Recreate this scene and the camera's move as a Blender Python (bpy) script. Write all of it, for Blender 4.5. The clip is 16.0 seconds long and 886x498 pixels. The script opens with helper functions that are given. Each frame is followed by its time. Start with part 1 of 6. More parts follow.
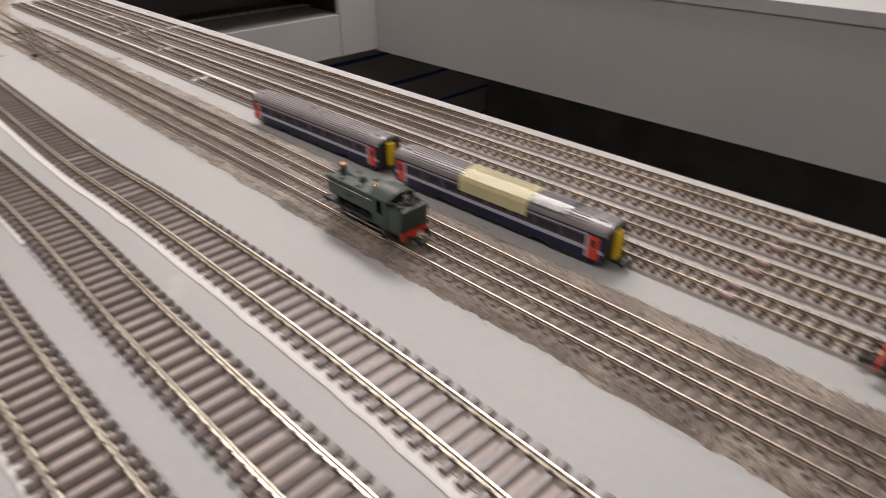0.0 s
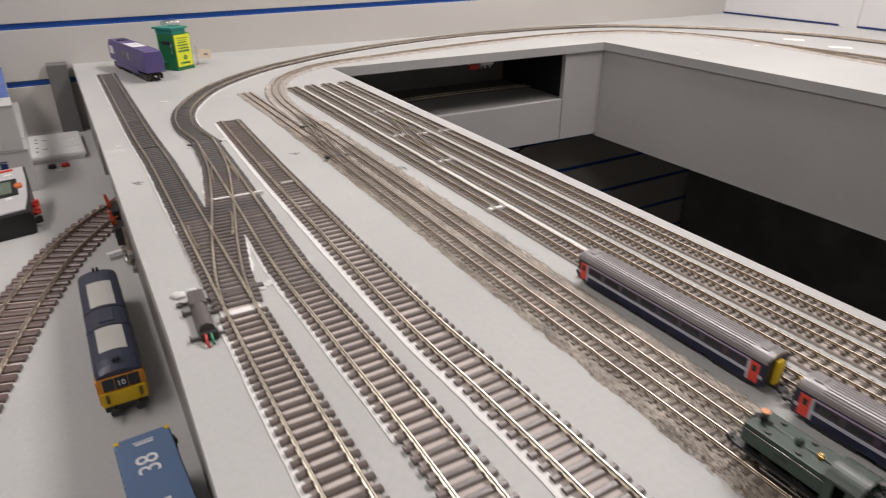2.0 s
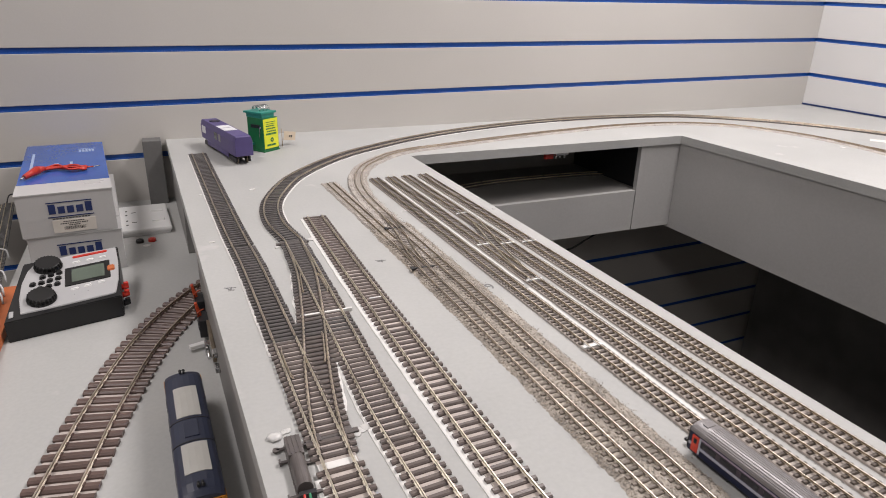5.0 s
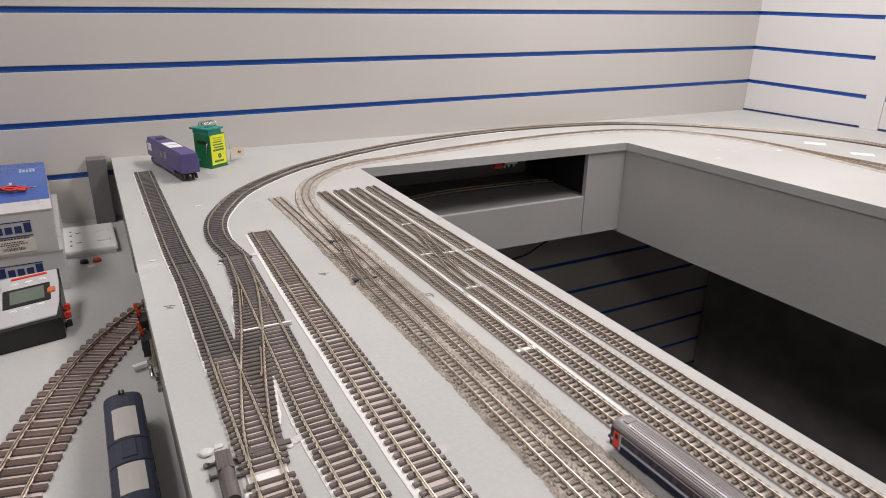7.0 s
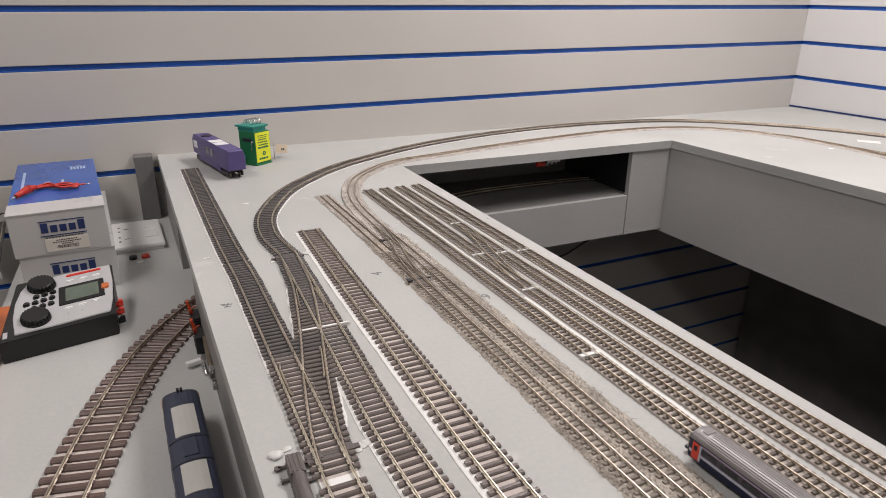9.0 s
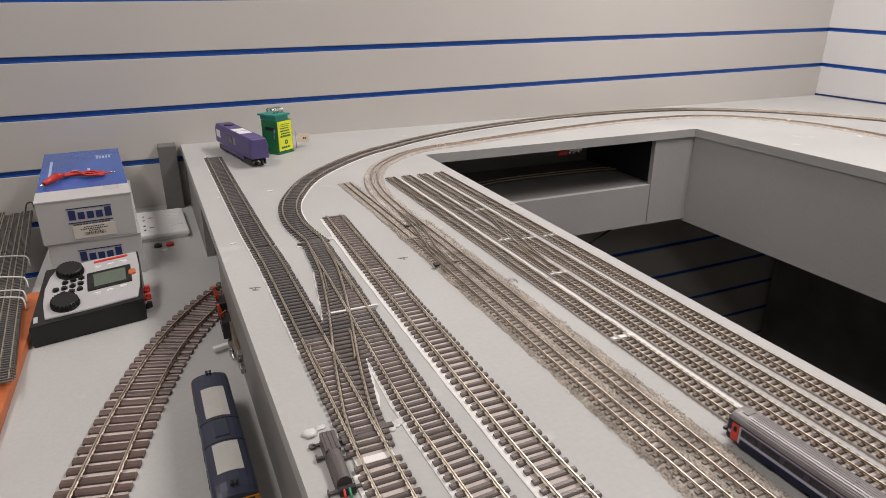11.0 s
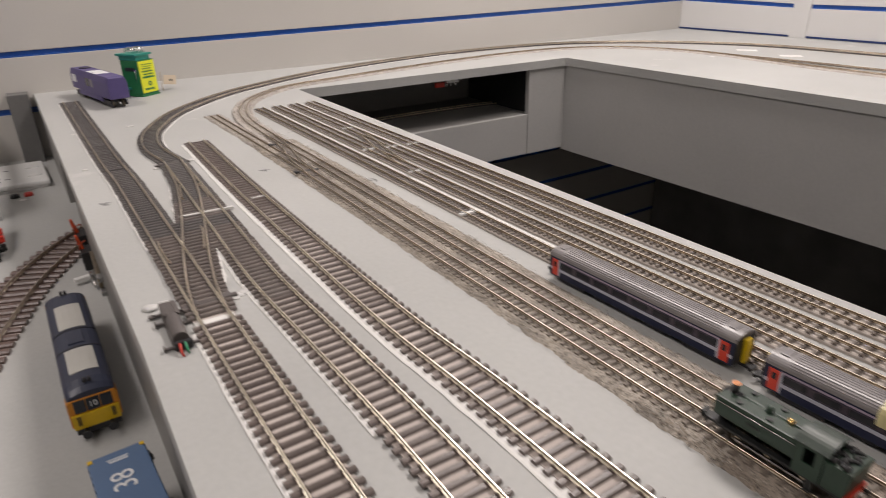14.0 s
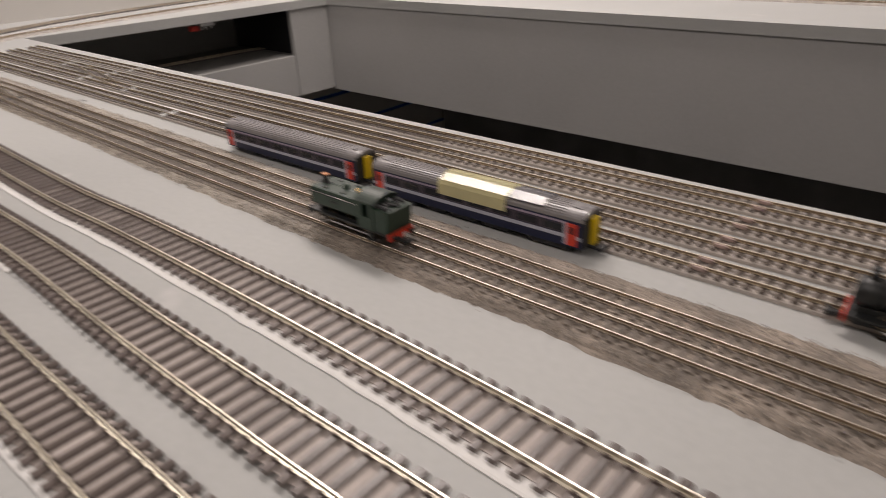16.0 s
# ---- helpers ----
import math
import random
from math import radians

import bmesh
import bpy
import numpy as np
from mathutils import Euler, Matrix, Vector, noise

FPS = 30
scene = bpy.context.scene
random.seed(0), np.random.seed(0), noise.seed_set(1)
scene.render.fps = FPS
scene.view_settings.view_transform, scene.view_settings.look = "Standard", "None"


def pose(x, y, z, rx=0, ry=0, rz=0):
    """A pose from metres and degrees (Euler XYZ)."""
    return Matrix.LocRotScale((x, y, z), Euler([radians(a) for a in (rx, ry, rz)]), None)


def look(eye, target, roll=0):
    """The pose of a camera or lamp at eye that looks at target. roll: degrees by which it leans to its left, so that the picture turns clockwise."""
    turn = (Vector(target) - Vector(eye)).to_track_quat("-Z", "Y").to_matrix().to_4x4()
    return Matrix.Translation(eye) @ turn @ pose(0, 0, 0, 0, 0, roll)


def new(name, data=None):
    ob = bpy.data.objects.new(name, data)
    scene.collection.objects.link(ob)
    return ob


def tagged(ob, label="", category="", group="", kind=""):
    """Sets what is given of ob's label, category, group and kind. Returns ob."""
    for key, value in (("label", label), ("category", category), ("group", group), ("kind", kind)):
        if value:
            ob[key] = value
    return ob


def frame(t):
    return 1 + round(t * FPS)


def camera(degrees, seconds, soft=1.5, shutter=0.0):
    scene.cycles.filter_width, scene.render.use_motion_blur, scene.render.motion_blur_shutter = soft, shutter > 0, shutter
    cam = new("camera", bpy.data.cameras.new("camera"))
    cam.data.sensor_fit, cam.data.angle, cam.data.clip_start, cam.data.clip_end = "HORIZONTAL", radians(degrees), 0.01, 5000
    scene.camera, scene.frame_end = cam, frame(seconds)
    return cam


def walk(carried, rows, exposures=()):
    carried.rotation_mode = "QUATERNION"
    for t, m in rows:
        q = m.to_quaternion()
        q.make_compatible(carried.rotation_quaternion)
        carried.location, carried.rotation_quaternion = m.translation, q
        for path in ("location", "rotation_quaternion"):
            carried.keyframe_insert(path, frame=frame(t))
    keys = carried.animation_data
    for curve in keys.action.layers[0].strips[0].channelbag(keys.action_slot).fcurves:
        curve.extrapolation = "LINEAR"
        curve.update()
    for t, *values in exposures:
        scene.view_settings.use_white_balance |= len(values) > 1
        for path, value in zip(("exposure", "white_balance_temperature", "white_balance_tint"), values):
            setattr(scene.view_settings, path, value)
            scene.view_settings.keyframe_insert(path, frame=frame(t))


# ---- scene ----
cam = camera(69.7, 16.0, soft=0.6, shutter=0.7)
PATH = [
    (0, (0.017, 0.052, 1.161), (1.21, 1.294, 0.144), -0.6),
    (0.5, (0.002, 0.088, 1.18), (1.12, 1.421, 0.195), 0.4),
    (1, (-0.005, 0.13, 1.19), (1.025, 1.557, 0.24), 0.1),
    (1.5, (-0.022, 0.167, 1.204), (0.928, 1.671, 0.291), -0.3),
    (2, (-0.035, 0.189, 1.216), (0.843, 1.755, 0.335), 0.0),
    (2.5, (-0.045, 0.206, 1.229), (0.783, 1.812, 0.372), 0.5),
    (3, (-0.055, 0.227, 1.242), (0.723, 1.877, 0.423), 1.0),
    (3.5, (-0.061, 0.238, 1.252), (0.685, 1.92, 0.467), 1.4),
    (4, (-0.06, 0.24, 1.261), (0.682, 1.935, 0.502), 1.5),
    (6.5, (-0.037, 0.222, 1.277), (0.813, 1.891, 0.573), 1.2),
    (7, (-0.033, 0.216, 1.277), (0.836, 1.877, 0.581), 0.9),
    (7.5, (-0.034, 0.217, 1.276), (0.834, 1.88, 0.58), 0.8),
    (8, (-0.041, 0.223, 1.274), (0.808, 1.891, 0.568), 1.2),
    (8.5, (-0.051, 0.232, 1.272), (0.769, 1.912, 0.56), 0.8),
    (9, (-0.056, 0.239, 1.277), (0.737, 1.933, 0.57), 0.5),
    (11.5, (-0.068, 0.244, 1.262), (0.677, 1.95, 0.533), -0.0),
    (12, (-0.065, 0.238, 1.259), (0.697, 1.933, 0.52), -0.0),
    (12.5, (-0.057, 0.228, 1.252), (0.737, 1.9, 0.494), -0.1),
    (13, (-0.053, 0.22, 1.239), (0.771, 1.866, 0.455), -0.4),
    (13.5, (-0.048, 0.202, 1.222), (0.832, 1.807, 0.417), -0.9),
    (14, (-0.04, 0.18, 1.204), (0.926, 1.73, 0.389), -1.3),
    (14.5, (-0.03, 0.157, 1.194), (1.014, 1.649, 0.367), -1.5),
    (15, (-0.021, 0.124, 1.178), (1.109, 1.539, 0.329), -2.5),
    (15.5, (-0.014, 0.087, 1.165), (1.202, 1.401, 0.274), -3.0),
    (16, (-0.005, 0.046, 1.15), (1.308, 1.243, 0.233), -2.6),
]
# seconds, stops, kelvin, tint
EXPOSURES = [(0, 0.14, 6770, 14.8), (1.5, 0.19, 6660, 13.1), (3.5, 0.23, 6540, 12.7), (7, 0.22, 6560, 12.6), (9, 0.13, 6620, 12.5), (12, 0.06, 6730, 12.8), (14.5, 0.05, 6890, 14.0), (16, -0.03, 7000, 15.0)]
walk(cam, [(t, look(eye, target, roll)) for t, eye, target, roll in PATH], EXPOSURES)

# ---------- light ----------
def area(name, x, y, z, sx, sy, watts, color=(1.0, 0.955, 0.94)):
    d = bpy.data.lights.new(name, "AREA")
    d.shape, d.size, d.size_y, d.energy, d.color = "RECTANGLE", sx, sy, watts, color
    ob = new(name, d)
    ob.matrix_world = pose(x, y, z)
    return ob


w = bpy.data.worlds.new("room_air")
scene.world = w
w.use_nodes = True
w.node_tree.nodes["Background"].inputs["Color"].default_value = (0.75, 0.78, 0.82, 1)
w.node_tree.nodes["Background"].inputs["Strength"].default_value = 0.05

LAMPS = [(0.98, 1.0, 25.5), (0.98, -1.0, 4), (-0.75, 0.9, 11.5), (-0.75, -1.1, 9)]
for lx, ly, watts in LAMPS:
    area("ceiling_lamp_light", lx, ly, 2.36, 0.34, 1.16, watts)


# ---------- materials ----------
def mat(name, color, rough=0.6, metal=0.0, vary=0.12, scale=60.0, fine=900.0, bump=0.15, hue=(1, 1, 1), spec=0.5, island=0.0, coat=0.0, speck=None):
    """Paint, plastic or metal with two scales of variation and a fine relief."""
    m = bpy.data.materials.new(name)
    m.use_nodes = True
    nt = m.node_tree
    p = nt.nodes["Principled BSDF"]
    p.inputs["Roughness"].default_value = rough
    p.inputs["Metallic"].default_value = metal
    p.inputs["Specular IOR Level"].default_value = spec
    p.inputs["Coat Weight"].default_value = coat
    co = nt.nodes.new("ShaderNodeTexCoord")
    big = nt.nodes.new("ShaderNodeTexNoise")
    big.inputs["Scale"].default_value, big.inputs["Detail"].default_value = scale, 4
    small = nt.nodes.new("ShaderNodeTexNoise")
    small.inputs["Scale"].default_value, small.inputs["Detail"].default_value = fine, 3
    info = nt.nodes.new("ShaderNodeObjectInfo")
    nt.links.new(co.outputs["Object"], big.inputs["Vector"])
    nt.links.new(co.outputs["Object"], small.inputs["Vector"])
    add = nt.nodes.new("ShaderNodeMath")
    add.operation = "MULTIPLY_ADD"
    nt.links.new(small.outputs["Fac"], add.inputs[0])
    add.inputs[1].default_value = 0.5
    nt.links.new(big.outputs["Fac"], add.inputs[2])
    rnd = nt.nodes.new("ShaderNodeMath")
    rnd.operation = "MULTIPLY_ADD"
    nt.links.new(info.outputs["Random"], rnd.inputs[0])
    rnd.inputs[1].default_value = island
    nt.links.new(add.outputs[0], rnd.inputs[2])
    ramp = nt.nodes.new("ShaderNodeMapRange")
    ramp.inputs["From Min"].default_value, ramp.inputs["From Max"].default_value = 0.45, 1.05 + island
    nt.links.new(rnd.outputs[0], ramp.inputs["Value"])
    mix = nt.nodes.new("ShaderNodeMix")
    mix.data_type = "RGBA"
    lo = [max(0, c * (1 - vary)) for c in color]
    hi = [min(1, c * (1 + vary) * h) for c, h in zip(color, hue)]
    mix.inputs["A"].default_value, mix.inputs["B"].default_value = (*lo, 1), (*hi, 1)
    nt.links.new(ramp.outputs[0], mix.inputs["Factor"])
    out = mix.outputs["Result"]
    if speck:
        vor = nt.nodes.new("ShaderNodeTexNoise")
        vor.inputs["Scale"].default_value, vor.inputs["Detail"].default_value = speck[1], 5
        nt.links.new(co.outputs["Object"], vor.inputs["Vector"])
        cut = nt.nodes.new("ShaderNodeMapRange")
        cut.inputs["From Min"].default_value, cut.inputs["From Max"].default_value = speck[2], speck[2] + 0.06
        nt.links.new(vor.outputs["Fac"], cut.inputs["Value"])
        m2 = nt.nodes.new("ShaderNodeMix")
        m2.data_type = "RGBA"
        m2.inputs["B"].default_value = (*speck[0], 1)
        nt.links.new(out, m2.inputs["A"])
        nt.links.new(cut.outputs[0], m2.inputs["Factor"])
        out = m2.outputs["Result"]
    nt.links.new(out, p.inputs["Base Color"])
    rr = nt.nodes.new("ShaderNodeMapRange")
    rr.inputs["To Min"].default_value, rr.inputs["To Max"].default_value = max(0.03, rough - 0.08), min(1, rough + 0.08)
    nt.links.new(big.outputs["Fac"], rr.inputs["Value"])
    nt.links.new(rr.outputs[0], p.inputs["Roughness"])
    if bump:
        b = nt.nodes.new("ShaderNodeBump")
        b.inputs["Strength"].default_value, b.inputs["Distance"].default_value = bump, 0.00012
        nt.links.new(small.outputs["Fac"], b.inputs["Height"])
        nt.links.new(b.outputs["Normal"], p.inputs["Normal"])
    return m


GREY_PAINT = mat("grey_board_paint", (0.405, 0.407, 0.396), 0.56, spec=0.32, vary=0.09, scale=5, fine=260, bump=0.25, speck=((0.49, 0.48, 0.47), 14, 0.66))
FASCIA = mat("fascia_grey_paint", (0.42, 0.415, 0.405), 0.55, vary=0.08, scale=4, fine=200, bump=0.2)
POST_GREY = mat("dark_grey_post_paint", (0.13, 0.128, 0.125), 0.55, vary=0.12, scale=6, fine=200, bump=0.2)
# fascia grey with the shade below the board edge put into its colour
FASCIA_SHADED = mat("shade_darkened_fascia_grey", (0.22, 0.215, 0.205), 0.5, vary=0.12, scale=6, fine=200, bump=0.2)
SLAT = mat("slatwall_laminate", (0.535, 0.515, 0.485), 0.35, vary=0.04, scale=3, fine=300, bump=0.05)
SLAT_WHITE = mat("slatwall_white", (0.60, 0.595, 0.59), 0.35, vary=0.03, scale=3, fine=300, bump=0.05)
NAVY_STRIP = mat("navy_strip", (0.012, 0.03, 0.12), 0.5, vary=0.2, scale=6, fine=200, bump=0.05)
BLUE_STRIP = mat("blue_slat_insert", (0.015, 0.10, 0.42), 0.35, vary=0.15, scale=6, fine=200, bump=0.05)
SLEEPER = mat("sleeper_brown_plastic", (0.118, 0.094, 0.085), 0.32, vary=0.35, scale=120, fine=1500, bump=0.3, island=0.25)
SLEEPER_T = mat("turnout_timber_plastic", (0.120, 0.100, 0.092), 0.32, vary=0.35, scale=120, fine=1500, bump=0.3, island=0.25)
SLEEPER_D = mat("sleeper_black_plastic", (0.088, 0.080, 0.078), 0.30, vary=0.3, scale=120, fine=1500, bump=0.3, island=0.25)
SLEEPER_B = mat("sleeper_dusty_brown", (0.170, 0.142, 0.118), 0.6, vary=0.35, scale=150, fine=1500, bump=0.3, island=0.25)
SLEEPER_P = mat("sleeper_pale_dust", (0.29, 0.255, 0.222), 0.8, vary=0.3, scale=150, fine=1500, bump=0.4, island=0.25)
WEB_CARD = mat("dusty_card_web", (0.46, 0.405, 0.375), 0.8, vary=0.18, scale=40, fine=900, bump=0.2)
WEB_GREY = mat("grey_brown_web", (0.060, 0.053, 0.050), 0.6, vary=0.3, scale=150, fine=1200, bump=0.3)
# near-black strip that paints in the shade between far sleepers
WEB_SHADE = mat("sleeper_gap_shade", (0.018, 0.016, 0.015), 0.6, vary=0.3, scale=150, fine=1200, bump=0.3)
SLEEPER_N = mat("sleeper_dark_plastic", (0.085, 0.066, 0.054), 0.42, vary=0.35, scale=150, fine=1500, bump=0.3, island=0.25)
SLEEPER_O = mat("sleeper_wood_brown", (0.105, 0.068, 0.058), 0.32, vary=0.35, scale=90, fine=1200, bump=0.35, island=0.3)
RAIL = mat("nickel_silver_rail", (0.82, 0.745, 0.62), 0.33, 1.0, vary=0.25, scale=40, fine=700, bump=0.1)
RAIL_SIDE = mat("dull_rail_side", (0.38, 0.30, 0.215), 0.5, 1.0, vary=0.3, scale=50, fine=700, bump=0.15)
RAIL_DULL = mat("tarnished_rail", (0.30, 0.25, 0.19), 0.42, 1.0, vary=0.3, scale=50, fine=700, bump=0.1)
RAIL_WORN = mat("worn_rail", (0.66, 0.585, 0.49), 0.34, 1.0, vary=0.25, scale=40, fine=700, bump=0.1)
RAIL_BRIGHT = mat("bright_rail", (0.80, 0.72, 0.58), 0.3, 1.0, vary=0.2, scale=40, fine=700, bump=0.1)
WHITE_CARD = mat("white_card", (0.68, 0.67, 0.65), 0.7, vary=0.06, scale=30, fine=600)
GREY_FOAM = mat("grey_foam_underlay", (0.41, 0.365, 0.33), 0.85, vary=0.12, scale=60, fine=1200, bump=0.4)
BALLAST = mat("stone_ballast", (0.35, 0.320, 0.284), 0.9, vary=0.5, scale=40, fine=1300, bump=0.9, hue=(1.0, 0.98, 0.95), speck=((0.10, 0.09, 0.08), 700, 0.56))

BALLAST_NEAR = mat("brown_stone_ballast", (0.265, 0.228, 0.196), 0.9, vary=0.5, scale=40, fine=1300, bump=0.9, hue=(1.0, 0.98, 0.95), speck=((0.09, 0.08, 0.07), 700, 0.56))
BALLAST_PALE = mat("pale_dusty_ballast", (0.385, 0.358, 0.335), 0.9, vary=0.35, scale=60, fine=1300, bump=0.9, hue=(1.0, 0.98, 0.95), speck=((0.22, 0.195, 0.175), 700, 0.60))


def grain_mat(name="stone_grains", tone=(1.0, 1.0, 1.0)):
    """Loose stone chips, each its own shade."""
    m = bpy.data.materials.new(name)
    m.use_nodes = True
    nt = m.node_tree
    p = nt.nodes["Principled BSDF"]
    p.inputs["Roughness"].default_value = 0.85
    geo = nt.nodes.new("ShaderNodeNewGeometry")
    r = nt.nodes.new("ShaderNodeValToRGB")
    els = r.color_ramp.elements
    els[0].position, els[0].color = 0.0, (0.12, 0.105, 0.09, 1)
    els[1].position, els[1].color = 1.0, (0.64, 0.59, 0.53, 1)
    for pos, c in ((0.3, (0.28, 0.245, 0.21, 1)), (0.65, (0.43, 0.385, 0.335, 1)), (0.8, (0.36, 0.29, 0.22, 1))):
        e = els.new(pos)
        e.color = c
    for e in els:
        e.color = (*[c * k for c, k in zip(e.color[:3], tone)], 1)
    nt.links.new(geo.outputs["Random Per Island"], r.inputs["Fac"])
    nt.links.new(r.outputs["Color"], p.inputs["Base Color"])
    return m


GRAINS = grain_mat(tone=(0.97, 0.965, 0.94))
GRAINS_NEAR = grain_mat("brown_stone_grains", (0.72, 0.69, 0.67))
BLACK = mat("black_plastic", (0.018, 0.018, 0.02), 0.45, vary=0.25, scale=60)
# colours of the added sheets that keep the space under the boards dark
SHADE_GREY = mat("underboard_shade_grey", (0.22, 0.21, 0.20), 0.95, vary=0.3, scale=8, fine=600, bump=0.4)
SHADE_BLACK = mat("underboard_shade_black", (0.03, 0.029, 0.028), 0.95, vary=0.3, scale=8, fine=600, bump=0.4)
CARPET = mat("dark_carpet", (0.030, 0.028, 0.028), 0.95, vary=0.3, scale=20, fine=600, bump=0.5)
CEIL = mat("ceiling_white", (0.78, 0.77, 0.75), 0.9, vary=0.04, scale=4)


# ---------- helpers ----------
def part(name, bm, material, parent=None, label=""):
    me = bpy.data.meshes.new(name)
    bm.to_mesh(me)
    bm.free()
    for m in (material if isinstance(material, (list, tuple)) else [material]):
        me.materials.append(m)
    ob = new(name, me)
    if parent is not None:
        ob.parent = parent
    if label:
        tagged(ob, label)
    return ob


def thing(name, label, category, at=None, group=""):
    ob = new(name)
    ob.empty_display_size = 0.02
    if at is not None:
        ob.matrix_world = at
    return tagged(ob, label, category, group)


def structure(name, bm, material, label, category):
    return tagged(part(name, bm, material), label, category, kind="structure")


def box(bm, x0, x1, y0, y1, z0, z1, m=None, bevel=0.0, mi=0, taper=None):
    """An axis-aligned block; taper scales its top in x and y."""
    r = bmesh.ops.create_cube(bm, size=1)
    vs = r["verts"]
    cx, cy = (x0 + x1) / 2, (y0 + y1) / 2
    for v in vs:
        top = v.co.z > 0
        px, py = x0 + (v.co.x + 0.5) * (x1 - x0), y0 + (v.co.y + 0.5) * (y1 - y0)
        if taper and top:
            px, py = cx + (px - cx) * taper[0], cy + (py - cy) * taper[1]
        v.co = Vector((px, py, z0 + (v.co.z + 0.5) * (z1 - z0)))
    faces = {f for v in vs for f in v.link_faces}
    if bevel:
        es = list({e for v in vs for e in v.link_edges})
        out = bmesh.ops.bevel(bm, geom=es, offset=bevel, segments=2, profile=0.6, affect="EDGES", clamp_overlap=True)
        faces = set(out["faces"]) | {f for f in faces if f.is_valid}
        vs = list({v for f in faces for v in f.verts})
    for f in faces:
        if f.is_valid:
            f.material_index = mi
    if m is not None:
        bmesh.ops.transform(bm, matrix=m, verts=vs)
    return vs


def cyl(bm, p, q, r0, r1=None, n=16, mi=0, cap=True):
    """A round bar from p to q."""
    p, q = Vector(p), Vector(q)
    d = q - p
    m = Matrix.Translation((p + q) / 2) @ d.to_track_quat("Z", "Y").to_matrix().to_4x4()
    r = bmesh.ops.create_cone(bm, cap_ends=cap, segments=n, radius1=r0, radius2=r0 if r1 is None else r1, depth=d.length, matrix=m)
    for f in {f for v in r["verts"] for f in v.link_faces}:
        f.material_index = mi
        f.smooth = len(f.verts) == 4
    return r["verts"]


def ball(bm, c, r, sz=1.0, n=12, mi=0, sx=1.0, sy=1.0):
    m = Matrix.Translation(c) @ Matrix.Diagonal((sx, sy, sz, 1))
    res = bmesh.ops.create_uvsphere(bm, u_segments=n, v_segments=max(6, n // 2), radius=r, matrix=m)
    for f in {f for v in res["verts"] for f in v.link_faces}:
        f.smooth = True
        f.material_index = mi
    return res["verts"]


def dense(points, step=0.004):
    """A smooth even polyline through points (x, y) or (x, y, z)."""
    pts = [Vector((*p, 0)) if len(p) == 2 else Vector(p) for p in points]
    ext = [pts[0] * 2 - pts[1]] + pts + [pts[-1] * 2 - pts[-2]]
    fine = []
    for i in range(1, len(ext) - 2):
        p0, p1, p2, p3 = ext[i - 1:i + 3]
        n = max(2, int((p2 - p1).length / 0.002))
        for k in range(n):
            t = k / n
            fine.append(0.5 * ((2 * p1) + (p2 - p0) * t + (2 * p0 - 5 * p1 + 4 * p2 - p3) * t * t + (3 * p1 - p0 - 3 * p2 + p3) * t ** 3))
    fine.append(pts[-1])
    out, acc = [fine[0]], 0.0
    for a, b in zip(fine, fine[1:]):
        acc += (b - a).length
        if acc >= step:
            out.append(b)
            acc = 0.0
    return out


def frames_along(line):
    res = []
    for i, p in enumerate(line):
        d = (line[min(i + 1, len(line) - 1)] - line[max(i - 1, 0)]).normalized()
        res.append((p, d, Vector((d.y, -d.x, 0))))
    return res


def sweep(bm, line, profile, side=0.0, z=0.0, closed=True, mi=0, smooth=False):
    """Carry a profile of (sideways, up) pairs along a line."""
    rings = []
    for p, d, s in frames_along(line):
        rings.append([bm.verts.new(p + s * (side + a) + Vector((0, 0, z + b))) for a, b in profile])
    n = len(profile)
    for r0, r1 in zip(rings, rings[1:]):
        for k in range(n if closed else n - 1):
            f = bm.faces.new((r0[k], r0[(k + 1) % n], r1[(k + 1) % n], r1[k]))
            f.material_index, f.smooth = mi, smooth
    if closed:
        bm.faces.new(rings[0][::-1]).material_index = mi
        bm.faces.new(rings[-1]).material_index = mi
    return rings


def wire(name, points, r, material, parent=None, label="", step=0.003):
    bm = bmesh.new()
    line = dense(points, step)
    prof = [(math.cos(a) * r, math.sin(a) * r) for a in [i * math.pi / 3 for i in range(6)]]
    rings = []
    for i, p in enumerate(line):
        d = (line[min(i + 1, len(line) - 1)] - line[max(i - 1, 0)]).normalized()
        u = d.cross(Vector((0, 0, 1)))
        u = u.normalized() if u.length > 1e-4 else Vector((1, 0, 0))
        v = d.cross(u)
        rings.append([bm.verts.new(p + u * a + v * b) for a, b in prof])
    for r0, r1 in zip(rings, rings[1:]):
        for k in range(6):
            bm.faces.new((r0[k], r0[(k + 1) % 6], r1[(k + 1) % 6], r1[k])).smooth = True
    bm.faces.new(rings[0][::-1])
    bm.faces.new(rings[-1])
    return part(name, bm, material, parent, label)


# ---------- the room ----------
TOP, LOW = 1.0, 0.88          # upper baseboard, lower board
WALL_Y, WALL_X = 1.61, 1.775
RISE = 0.0098                 # the boards sit slightly out of level with the wall grooves


def plain(name, x0, x1, y0, y1, z0, z1, material, label, category):
    bm = bmesh.new()
    box(bm, x0, x1, y0, y1, z0, z1)
    return structure(name, bm, material, label, category)


